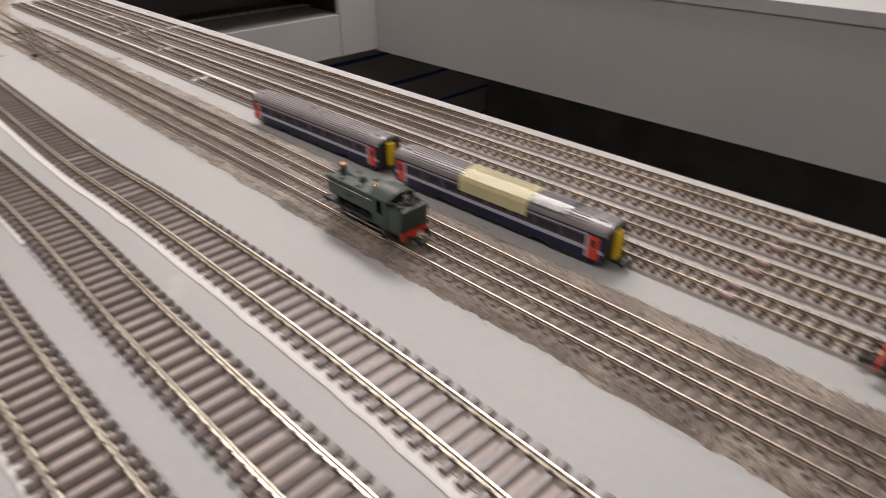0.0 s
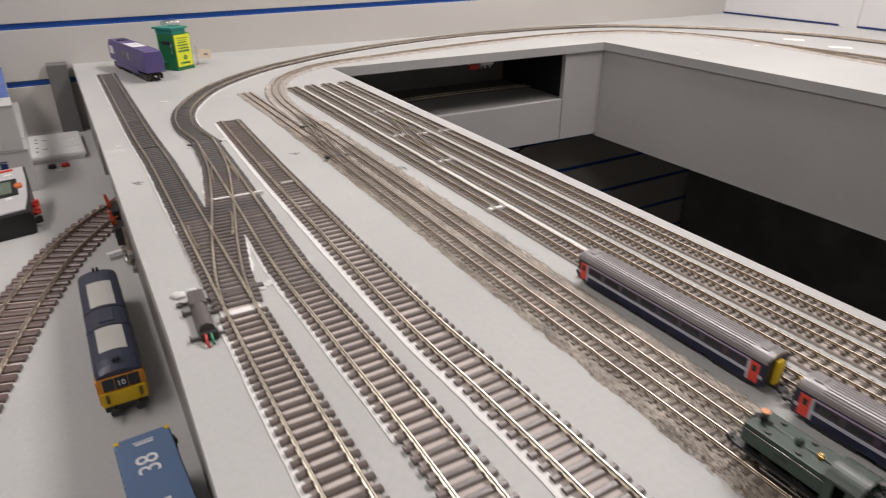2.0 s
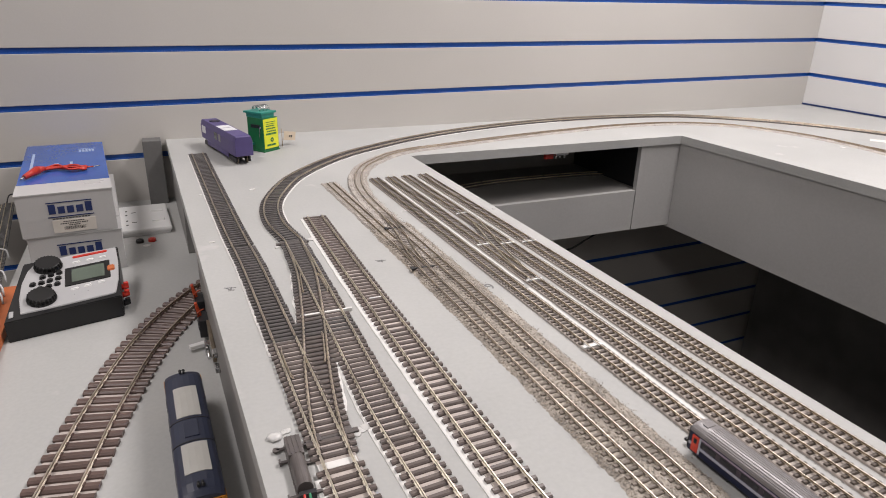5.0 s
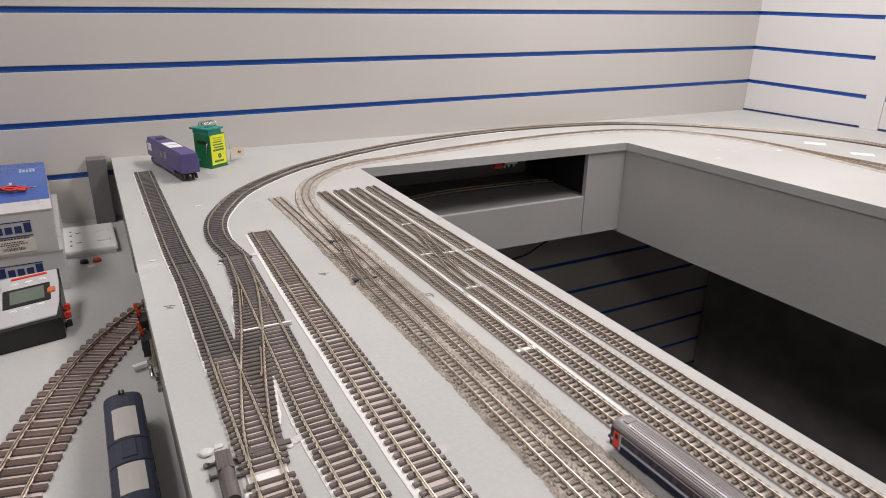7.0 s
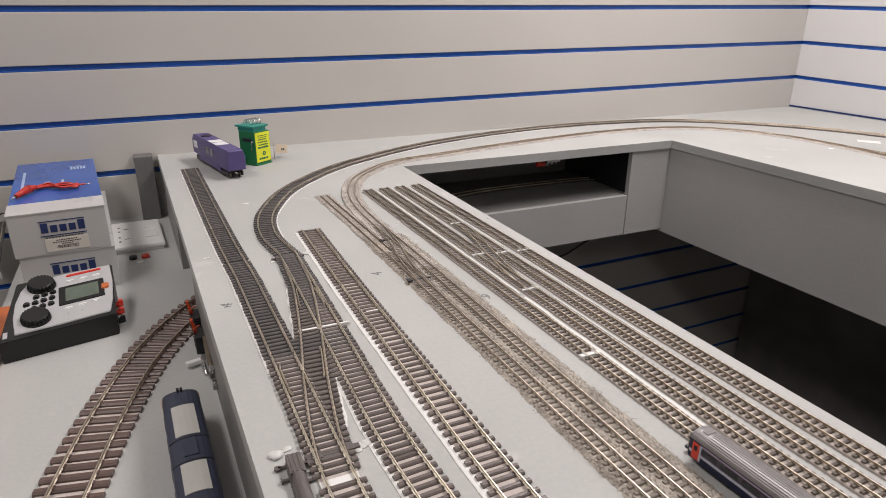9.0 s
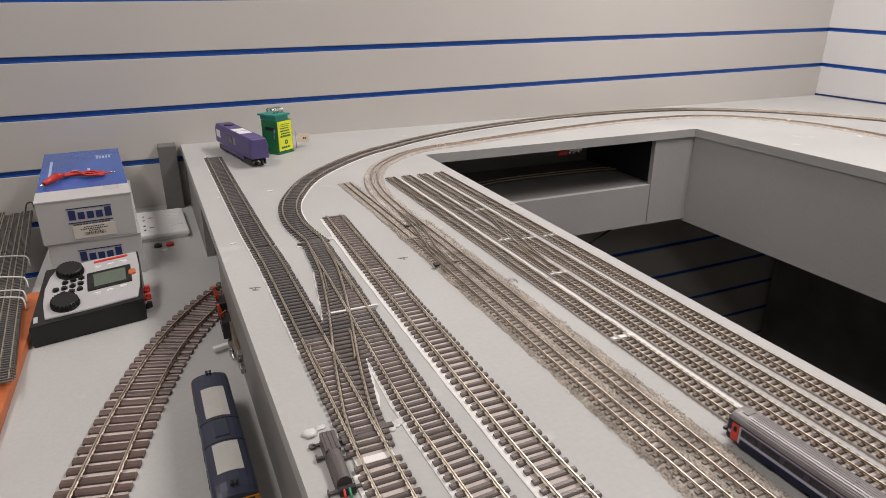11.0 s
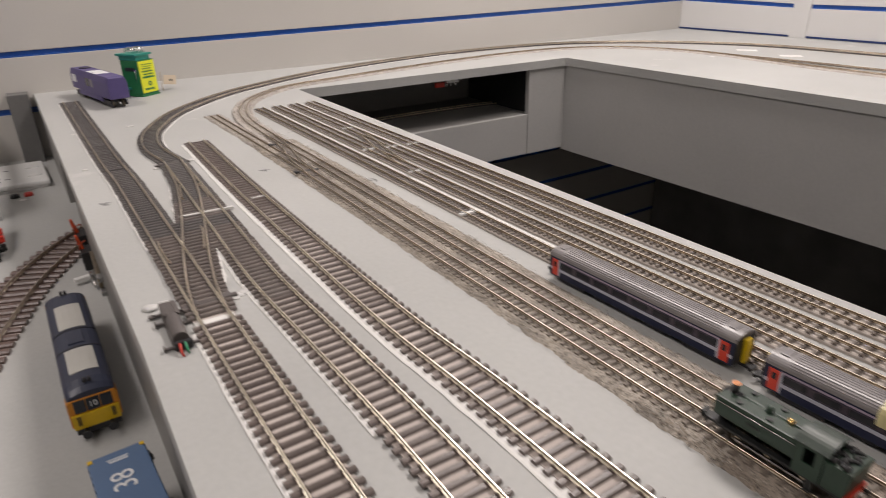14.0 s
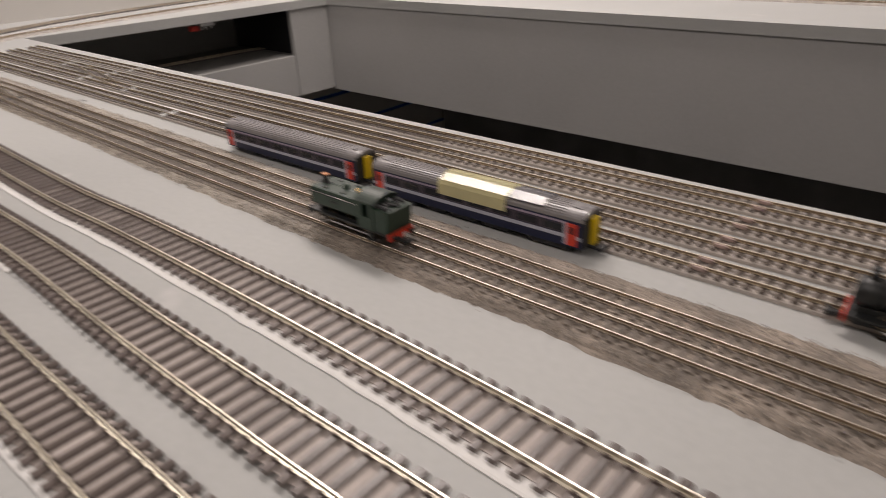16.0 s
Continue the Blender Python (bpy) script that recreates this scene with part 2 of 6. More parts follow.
plain("floor", -2.2, 3.2, -2.6, 2.0, -0.05, 0.0, CARPET, "dark carpeted shop floor under the layout tables", "floor")
plain("ceiling", -2.2, 3.2, -2.6, 2.0, 2.43, 2.49, CEIL, "plain white ceiling above the layout", "ceiling")
plain("wall_west", -2.26, -2.2, -2.6, 2.0, 0, 2.6, SLAT, "plain pale wall closing the room", "wall")
plain("wall_south", -2.2, 3.2, -2.66, -2.6, 0, 2.6, SLAT, "plain pale wall closing the room", "wall")
plain("wall_east_rest", 1.80, 1.86, -2.6, 1.68, 0, 2.6, SLAT, "plain pale wall closing the room", "wall")
for lx, ly, watts in LAMPS:
    bm = bmesh.new()
    box(bm, lx - 0.19, lx + 0.19, ly - 0.60, ly + 0.60, 2.375, 2.43, bevel=0.006)
    tagged(part("ceiling_lamp", bm, CEIL), "flat white ceiling light panel", "lamp")

# slatted wall panels with blue inserts in the grooves
PITCH, GROOVE = 0.1003, 0.0105


def slat_wall(name, label, origin, along, length, z_first, rise, material, lo, hi):
    """Boards with recessed blue strips between them; along is a unit vector, the front looks to its right."""
    bm = bmesh.new()
    box(bm, 0, length, 0.02, 0.06, 0.0, 2.6)
    a = Vector(along)
    m = Matrix.Translation(origin) @ Matrix(((a.x, -a.y, 0, 0), (a.y, a.x, 0, 0), (0, 0, 1, 0), (0, 0, 0, 1)))
    bmesh.ops.transform(bm, matrix=m, verts=bm.verts)
    wall = structure(name, bm, material, label, "wall")
    tilt = Matrix.Rotation(-math.atan(rise), 4, "Y")
    bm = bmesh.new()
    box(bm, 0, length, 0.0, 0.02, GROOVE / 2, PITCH - GROOVE / 2, bevel=0.0012)
    board = None
    bs = bmesh.new()
    box(bs, 0, length, 0.005, 0.02, -GROOVE / 2, GROOVE / 2 - 0.0005)
    box(bs, 0, length, 0.002, 0.005, -GROOVE / 2 + 0.0005, -GROOVE / 2 + 0.0022)
    for k in range(lo, hi):
        z = z_first + k * PITCH
        mm = m @ Matrix.Translation((0, 0, z)) @ tilt
        if board is None:
            board = part("slat_board", bm, material, wall)
            strip = part("blue_insert", bs, BLUE_STRIP, wall)
        else:
            board, strip = board.copy(), strip.copy()
            scene.collection.objects.link(board)
            scene.collection.objects.link(strip)
        board.matrix_world = mm
        strip.matrix_world = mm
    return wall


slat_wall("wall_north", "cream slatted shop wall with bright blue groove inserts", (-1.9, WALL_Y, 0), (1, 0, 0), 1.9 + WALL_X, 1.0722 - 1.9 * RISE, RISE, SLAT, -10, 13)
slat_wall("wall_east", "white slatted shop wall with blue groove inserts beside the layout", (WALL_X, WALL_Y + 0.02, 0), (0, -1, 0), 0.392, 1.0905, -0.022, SLAT_WHITE, -6, 13)
slat_wall("wall_east_next", "white slatted shop wall panel with blue groove inserts", (WALL_X, 1.192, 0), (0, -1, 0), 1.65, 1.0815, 0, SLAT_WHITE, -6, 13)
plain("trim_east", WALL_X - 0.003, WALL_X + 0.02, 1.191, 1.2385, 0.4, 2.3, SLAT_WHITE, "plain white joint strip between slatted panels", "trim")
for y0, y1, owner in ((1.24, WALL_Y, "wall_east"), (-0.4, 1.19, "wall_east_next")):
    bm = bmesh.new()
    box(bm, WALL_X - 0.0022, WALL_X + 0.002, y0, y1, 1.0012, 1.0058)
    part("blue_insert", bm, NAVY_STRIP, bpy.data.objects[owner], "dark navy strip at the board edge")
plain("trim_east_low", WALL_X, WALL_X + 0.02, WALL_Y - 2.07, WALL_Y, 0.0, 0.43, SLAT_WHITE, "plain white wall foot below the slats", "trim")
plain("trim_north_low", -1.9, WALL_X, WALL_Y, WALL_Y + 0.02, 0.0, 0.045, SLAT, "plain cream wall foot below the slats", "trim")


# ---------- baseboards ----------
def left_edge(y):
    return -0.0225 - 0.0195 * max(0.0, y - 0.55)


def slab(name, outline, z0, z1, material, label, bevel=0.0015, holes=()):
    bm = bmesh.new()
    vs = [bm.verts.new((x, y, z1)) for x, y in outline]
    f = bm.faces.new(vs)
    if f.normal.z < 0:
        f.normal_flip()
    r = bmesh.ops.extrude_face_region(bm, geom=[f])
    for v in r["geom"]:
        if isinstance(v, bmesh.types.BMVert):
            v.co.z = z0
    bmesh.ops.recalc_face_normals(bm, faces=bm.faces)
    return structure(name, bm, material, label, "baseboard")


EDGE_X, WELL_X, WELL_Y = 0.371, 1.028, 1.329
NEAR = -0.9
slab("upper_board_main", [(-0.0225, NEAR), (EDGE_X, NEAR), (EDGE_X, WELL_Y), (EDGE_X, WALL_Y), (left_edge(WALL_Y), WALL_Y), (-0.0225, 0.55)], TOP - 0.018, TOP, GREY_PAINT, "grey painted layout baseboard carrying the model tracks")
slab("upper_board_back", [(EDGE_X, WELL_Y), (WELL_X, WELL_Y), (WELL_X, WALL_Y), (EDGE_X, WALL_Y)], TOP - 0.018, TOP, GREY_PAINT, "grey painted layout baseboard along the slatted wall")
slab("upper_board_east", [(WELL_X, NEAR), (WALL_X, NEAR), (WALL_X, WALL_Y), (WELL_X, WALL_Y)], TOP - 0.018, TOP, GREY_PAINT, "grey painted layout baseboard across the operating well")

# fascias round the well and along the lower board
plain("fascia_east", WELL_X + 0.004, WELL_X + 0.016, NEAR, WELL_Y + 0.016, 0.780, TOP - 0.018, FASCIA, "grey painted panel under the far baseboard edge", "fascia")
plain("fascia_north_corner", 0.922, WELL_X + 0.004, WELL_Y + 0.004, WELL_Y + 0.016, 0.786, TOP - 0.018, FASCIA, "grey painted corner panel of the operating well", "fascia")
plain("fascia_north_low", EDGE_X - 0.3, 0.9205, WELL_Y + 0.005, WELL_Y + 0.017, 0.786, LOW, FASCIA, "grey painted panel below the lower track shelf", "fascia")
plain("fascia_main", EDGE_X - 0.020, EDGE_X - 0.008, NEAR, WELL_Y - 0.02, 0.786, TOP - 0.018, FASCIA, "grey painted panel under the main baseboard edge", "fascia")
# the shelf colour holds the recess shade; its back panel is added
plain("lower_shelf", EDGE_X - 0.38, WALL_X, WELL_Y + 0.017, WALL_Y, LOW - 0.018, LOW - 0.0005, FASCIA_SHADED, "lower level shelf under the baseboard, grey darkened for shade", "shelf")
plain("shelf_back", EDGE_X - 0.3, 0.935, WALL_Y - 0.012, WALL_Y - 0.004, LOW, TOP - 0.018, FASCIA_SHADED, "added back panel of the lower shelf, grey darkened for shade", "panel")
plain("shelf_end", 0.935, 0.947, WELL_Y + 0.016, WALL_Y, LOW, TOP - 0.018, BLACK, "dark partition at the end of the lower shelf", "partition")
plain("lower_board", -0.275, 0.10, NEAR, WALL_Y, LOW - 0.03, LOW, GREY_PAINT, "grey painted lower board beside the main layout", "baseboard")


# ---------- track ----------
def rail_profile(h, head, foot):
    return [(-foot / 2, 0), (foot / 2, 0), (foot / 2, h * 0.14), (head * 0.22, h * 0.3), (head * 0.22, h * 0.6), (head / 2, h * 0.68), (head / 2, h * 0.95), (head * 0.36, h), (-head * 0.36, h), (-head / 2, h * 0.95), (-head / 2, h * 0.68), (-head * 0.22, h * 0.6), (-head * 0.22, h * 0.3), (-foot / 2, h * 0.14)]


def sleeper_mesh(name, length, width, height, gauge, material, chair, centres=(0.0,)):
    bm = bmesh.new()
    hw = width / 2
    ring_at = lambda x, k: [bm.verts.new((x, y * k, z)) for y, z in ((-hw, 0), (-hw, height * 0.62), (-hw * 0.55, height), (hw * 0.55, height), (hw, height * 0.62), (hw, 0))]
    a, b = ring_at(-length / 2, 1.0), ring_at(length / 2, 1.0)
    for i in range(6):
        bm.faces.new((a[i], a[(i + 1) % 6], b[(i + 1) % 6], b[i]))
    bm.faces.new(a[::-1])
    bm.faces.new(b)
    bmesh.ops.recalc_face_normals(bm, faces=bm.faces)
    for cx, sx in [(c, e) for c in centres for e in (-1, 1)]:
        for k in (-1, 1):
            x = cx + sx * gauge / 2 + k * chair
            box(bm, x - chair * 0.55, x + chair * 0.55, -width * 0.36, width * 0.36, height, height + chair * 0.75, taper=(0.6, 0.7))
    me = bpy.data.meshes.new(name)
    bm.to_mesh(me)
    bm.free()
    me.materials.append(material)
    return me


KIT = {
    "OO": dict(gauge=0.0186, rail=(0.0025, 0.0009, 0.0021), pitch=0.0069, sleeper=(0.0302, 0.0043, 0.0021), chair=0.0011),
    "N": dict(gauge=0.0098, rail=(0.0017, 0.0007, 0.0014), pitch=0.0057, sleeper=(0.0176, 0.0029, 0.0013), chair=0.0007),
    "O": dict(gauge=0.0320, rail=(0.0036, 0.0014, 0.0030), pitch=0.0136, sleeper=(0.0604, 0.0082, 0.0044), chair=0.0018),
}
SLEEPER_MESH = {}


def track(points, kit, label, base=TOP, sleeper_mat=SLEEPER, rail_mat=RAIL, group="", skip=None, near=(-9, 9), sink=0.0, web=None):
    """A length of model track: two rails and separate sleepers. near: the stretch of y whose sleepers are single pieces."""
    k = KIT[kit]
    t = thing("model_track", label, "track", group=group)
    sl, sw, sh = k["sleeper"]
    line = dense(points, 0.006)
    prof = rail_profile(*k["rail"])
    for s in (-1, 1):
        bm = bmesh.new()
        sweep(bm, line, prof, side=s * k["gauge"] / 2, z=base + sh + 0.0001 - sink)
        bmesh.ops.recalc_face_normals(bm, faces=bm.faces)
        for f in bm.faces:
            f.material_index = 0 if f.normal.z > 0.4 or kit != "N" else 1
        part("rail", bm, [rail_mat, RAIL_SIDE], t)
    if web is not None:
        bm = bmesh.new()
        sweep(bm, dense(points, 0.01), [(-0.0128, 0), (0.0128, 0), (0.0128, 0.0006), (-0.0128, 0.0006)], z=base - sink)
        part("web", bm, web, t)
    key = (kit, sleeper_mat.name)
    if key not in SLEEPER_MESH:
        SLEEPER_MESH[key] = sleeper_mesh("sleeper", sl, sw, sh, k["gauge"], sleeper_mat, k["chair"])
    me = SLEEPER_MESH[key]
    rest = []
    n = 0
    for p, d, s in frames_along(dense(points, k["pitch"])):
        if skip and skip(p):
            continue
        m = Matrix.Translation((p.x, p.y, base - sink)) @ Matrix.Rotation(math.atan2(d.y, d.x) - math.pi / 2 + random.uniform(-0.012, 0.012), 4, "Z")
        if near[0] <= p.y <= near[1] and n < 300:
            ob = new("sleeper", me)
            ob.parent = t
            ob.matrix_world = m
            n += 1
        else:
            rest.append(m)
    if rest:
        verts, faces = [], []
        src = [v.co.copy() for v in me.vertices]
        pol = [tuple(q.vertices) for q in me.polygons]
        for m in rest:
            o = len(verts)
            verts += [tuple(m @ c) for c in src]
            faces += [tuple(i + o for i in q) for q in pol]
        jm = bpy.data.meshes.new("sleeper_run")
        jm.from_pydata(verts, [], faces)
        jm.materials.append(sleeper_mat)
        ob = new("sleeper_run", jm)
        ob.parent = t
        tagged(ob, kind="stuff")
    return t


CARD = TOP + 0.0008            # the wide tracks lie on thin white card
TURNOUT = (0.5640, 0.9520)     # stretch of y whose sleepers are shared turnout timbers


def in_turnout(p):
    return TURNOUT[0] - 0.0045 < p.y < TURNOUT[1] + 0.0045


def x_on(line, y):
    """x of a plan line, listed from far to near, at y."""
    for (xa, ya), (xb, yb) in zip(line, line[1:]):
        if yb <= y <= ya:
            return xb + (xa - xb) * (y - yb) / (ya - yb)
    return None


def turnout_timbers(owner, lines, base):
    """Sleepers of crossing tracks, run together into long timbers where they overlap."""
    k = KIT["OO"]
    half = k["sleeper"][0] / 2
    y = TURNOUT[0]
    while y <= TURNOUT[1]:
        xs = sorted(x for x in (x_on(l, y) for l in lines) if x is not None)
        groups = []
        for x in xs:
            if groups and x - half < groups[-1][-1] + half + 0.0012:
                groups[-1].append(x)
            else:
                groups.append([x])
        for g in groups:
            x0, x1 = g[0] - half + random.uniform(-0.0004, 0.0004), g[-1] + half + random.uniform(-0.0004, 0.0004)
            dark = y > 0.80 or (y > 0.72 and g[0] < 0.03)
            me = sleeper_mesh("sleeper", x1 - x0, k["sleeper"][1], k["sleeper"][2], k["gauge"], SLEEPER_D if dark else SLEEPER_T, k["chair"], [x - (x0 + x1) / 2 for x in g])
            ob = new("sleeper", me)
            ob.parent = owner
            ob.matrix_world = Matrix.Translation(((x0 + x1) / 2, y, base)) @ Matrix.Rotation(random.uniform(-0.012, 0.012) + (0.03 if g[0] > 0.03 else 0.0), 4, "Z")
        y += k["pitch"]


def strip(name, points, x0, x1, h, material, label, base=TOP, category="underlay", rag=0.0):
    bm = bmesh.new()
    sweep(bm, dense(points, 0.012), [(x0, 0), (x1, 0), (x1, h * 0.7), (x1 - min(0.001, (x1 - x0) * 0.3), h), (x0 + min(0.001, (x1 - x0) * 0.3), h), (x0, h * 0.7)], z=base)
    for v in bm.verts:
        v.co.x += rag * noise.noise(Vector((v.co.x * 60, v.co.y * 130, 4.1)))
    return tagged(part(name, bm, material), label, category)


T1 = [(0.005, 1.452), (0.012, 1.107), (0.015, 0.989), (0.019, 0.893), (0.0215, 0.70), (0.023, 0.546), (0.0245, 0.45), (0.0265, 0.35), (0.0295, 0.25), (0.032, 0.17), (0.033, 0.05), (0.033, -0.15), (0.033, -0.6)]
T2 = [(0.0755, 0.955), (0.0735, 0.85), (0.0705, 0.74), (0.067, 0.6), (0.0705, 0.5), (0.0740, 0.4), (0.0745, 0.3), (0.0765, 0.2), (0.0785, 0.12), (0.0785, -0.1), (0.0785, -0.6)]
T3 = [(0.120, 1.031), (0.1165, 0.847), (0.1155, 0.70), (0.1160, 0.5), (0.1210, 0.4), (0.1240, 0.3), (0.1252, 0.2), (0.1235, 0.1), (0.122, -0.05), (0.122, -0.25), (0.122, -0.6)]
LINK = [(0.0755, 0.955), (0.0700, 0.86), (0.0545, 0.76), (0.037, 0.67), (0.0265, 0.605), (0.0228, 0.56)]
LOOP = [(0.0755, 0.955), (0.0680, 1.02), (0.0725, 1.085), (0.0905, 1.148), (0.133, 1.235), (0.195, 1.311), (0.261, 1.371), (0.333, 1.417), (0.406, 1.458), (0.52, 1.506), (0.686, 1.550), (0.862, 1.574), (1.034, 1.572), (1.194, 1.54), (1.319, 1.466), (1.419, 1.369), (1.493, 1.259), (1.538, 1.142), (1.555, 1.0), (1.56, 0.6), (1.56, -0.6)]
NA_STUB = [(0.180, 1.182), (0.185, 1.0), (0.1868, 0.915)]
NA = [(0.1869, 0.910), (0.188, 0.85), (0.189, 0.57), (0.192, 0.3), (0.195, 0.0), (0.196, -0.6)]
NB = [(0.2125, -0.6), (0.2130, 0.3), (0.2125, 0.57), (0.2115, 0.85), (0.2085, 1.019), (0.2115, 1.104), (0.2245, 1.182), (0.2545, 1.257), (0.296, 1.308), (0.339, 1.345), (0.392, 1.370), (0.467, 1.386), (0.611, 1.417), (0.772, 1.445), (0.946, 1.463), (1.115, 1.452), (1.235, 1.388), (1.300, 1.275), (1.320, 1.14), (1.300, 0.98), (1.285, 0.85), (1.28, 0.6), (1.28, -0.6)]
NC = [(1.318, 1.16), (1.325, 1.03), (1.333, 0.9), (1.335, 0.6), (1.335, -0.6)]
NLINK = [(0.2085, 1.0), (0.2030, 0.93), (0.1935, 0.87), (0.1885, 0.80)]


def yard(i, y):
    return (0.2535, 0.281, 0.3085, 0.337)[i] + 0.011 * (1.185 - y)


track([(0.005, 1.452), (0.012, 1.107), (0.015, 0.989), (0.019, 0.893), (0.0214, 0.722)], "OO", "black sleepered model track with dull rails along the board edge", group="wide gauge tracks", base=CARD, sleeper_mat=SLEEPER_D, rail_mat=RAIL_WORN, skip=in_turnout, web=WEB_SHADE)
track([(0.02145, 0.7185)] + T1[4:], "OO", "brown sleepered model track with nickel silver rails along the board edge", group="wide gauge tracks", base=CARD, skip=lambda p: 0.5505 < p.y < 0.5595 or in_turnout(p), web=WEB_CARD)
track(T2, "OO", "brown sleepered model track joining the curve through a turnout", group="wide gauge tracks", base=CARD, skip=in_turnout, web=WEB_CARD)
track(T3, "OO", "brown sleepered model track ending short of the curve", group="wide gauge tracks", base=CARD, web=WEB_CARD)
crossing = track(LINK, "OO", "turnout linking two model tracks on long shared timbers", group="wide gauge tracks", rail_mat=RAIL_WORN, base=CARD, sink=0.0001, skip=lambda p: True, web=WEB_GREY)
turnout_timbers(crossing, [T1, T2, LINK], CARD)
track(LOOP, "OO", "long curved model track sweeping round to the wall", group="wide gauge tracks", sleeper_mat=SLEEPER_D, rail_mat=RAIL_WORN, base=CARD, near=(0.9, 1.56), web=WEB_SHADE)
track(NA_STUB, "N", "dusty stub end of a narrow model track sunk in pale ballast", base=TOP + 0.0012, rail_mat=RAIL_DULL, sleeper_mat=SLEEPER_P, group="ballasted tracks")
track(NA, "N", "narrow ballasted model track with tarnished rails", base=TOP + 0.0022, rail_mat=RAIL_WORN, sleeper_mat=SLEEPER_B, group="ballasted tracks", near=(0.0, 1.2))
track(NB[:5], "N", "narrow ballasted model track beside the storage yard", base=TOP + 0.0022, rail_mat=RAIL_WORN, sleeper_mat=SLEEPER_B, group="ballasted tracks", near=(0.0, 1.3))
track(NB[4:], "N", "narrow model track curving away along the wall in pale ballast", base=TOP + 0.0022, rail_mat=RAIL_WORN, sleeper_mat=SLEEPER_P, group="ballasted tracks", near=(1.0, 1.4))
track(NLINK, "N", "small dark turnout linking the ballasted tracks", base=TOP + 0.0024, rail_mat=RAIL_WORN, sleeper_mat=SLEEPER_N, group="ballasted tracks")
track(NC, "N", "ballasted branch track across the far board", base=TOP + 0.0022, rail_mat=RAIL_WORN, sleeper_mat=SLEEPER_B, group="ballasted tracks", near=(2, 3), sink=0.0003)
for i in range(4):
    pts = [(yard(i, y), y) for y in (1.187, 0.8, 0.4, 0.0, -0.6)]
    strip("foam_underlay", pts, -0.0104, 0.0092, 0.0022, GREY_FOAM, "grey foam strip under a narrow model track", rag=0.0006)
    track(pts, "N", "straight narrow model storage track with bright rails", base=TOP + 0.0022, sleeper_mat=SLEEPER_N, rail_mat=RAIL_BRIGHT, group="storage tracks", near=(-0.05, 1.2))
for i, y0, y1, half in ((0, 0.46, 0.74, 0.0018), (0, 0.742, 1.185, 0.0011), (2, 0.87, 1.19, 0.0007), (1, 1.0, 1.19, 0.0007), (1, 0.60, 0.73, 0.0007), (2, 0.62, 0.80, 0.0007)):
    strip("white_strip", [((yard(i, y) + yard(i + 1, y)) / 2, y) for y in (y1, (y0 + y1) / 2, y0)], -half, half, 0.0010, WHITE_CARD, "narrow white card strip between two storage tracks", rag=0.0014)
track([(yard(2, 0.985), 0.985), (yard(2, 0.93) - 0.002, 0.93), (0.297, 0.86), (yard(1, 0.79) + 0.002, 0.79), (yard(1, 0.74), 0.74)], "N", "small crossover between two storage tracks", base=TOP + 0.0022, sleeper_mat=SLEEPER_N, group="storage tracks", sink=0.0003)
for pts, edge in ((T1[:5], 0.0170), (T1[5:], 0.0172), (T2[1:6], 0.0170), (T3, 0.0190)):
    strip("card_underlay", pts, -0.0122, edge, 0.0009, WHITE_CARD, "thin white card under a model track", rag=0.0009)
strip("card_underlay", LOOP[1:12], -0.0122, 0.0166, 0.0009, WHITE_CARD, "thin white card under the curved track", rag=0.0009)
strip("card_underlay", LOOP[11:], -0.0150, 0.0150, 0.0008, GREY_FOAM, "thin grey underlay beneath the curved track", rag=0.0005)
strip("card_underlay", LINK[1:4], 0.0135, 0.0164, 0.0008, WHITE_CARD, "torn white card beside a turnout", rag=0.0016)
strip("card_underlay", LINK[3:5], -0.0166, -0.0135, 0.0008, WHITE_CARD, "torn white card beside a turnout", rag=0.0020)


def ballast_bed(line, half_l, half_r, h, label, seed, step=0.0016, material=BALLAST):
    """A rough band of fine stone along a line."""
    rnd = random.Random(seed)
    pts = frames_along(dense(line, step))
    n = int((half_l + half_r) / step) + 1
    verts, faces = [], []
    for i, (p, d, s) in enumerate(pts):
        wl = half_l + 0.0010 * noise.noise(Vector((p.y * 45, p.x * 45, seed))) + 0.0007 * noise.noise(Vector((p.y * 260, p.x * 260, seed))) + rnd.uniform(-0.0003, 0.0003)
        wr = half_r + 0.0018 * noise.noise(Vector((p.y * 45, p.x * 45, seed + 7.3))) + rnd.uniform(-0.0008, 0.0008)
        for k in range(n + 1):
            u = k / n
            q = p + s * (-wl + (wl + wr) * u)
            e = min(1, 0.35 + u * 22, (1 - u) * 9)
            z = TOP - 0.0008 + h * e + (rnd.random() - 0.4) * 0.0008 * e
            verts.append((q.x + rnd.uniform(-1, 1) * step * 0.25, q.y + rnd.uniform(-1, 1) * step * 0.25, z))
    w1 = n + 1
    for i in range(len(pts) - 1):
        for k in range(n):
            a = i * w1 + k
            faces.append((a, a + 1, a + 1 + w1, a + w1))
    me = bpy.data.meshes.new("ballast")
    me.from_pydata(verts, [], faces)
    me.materials.append(material)
    ob = new("ballast", me)
    return tagged(ob, label, "ballast", kind="stuff")


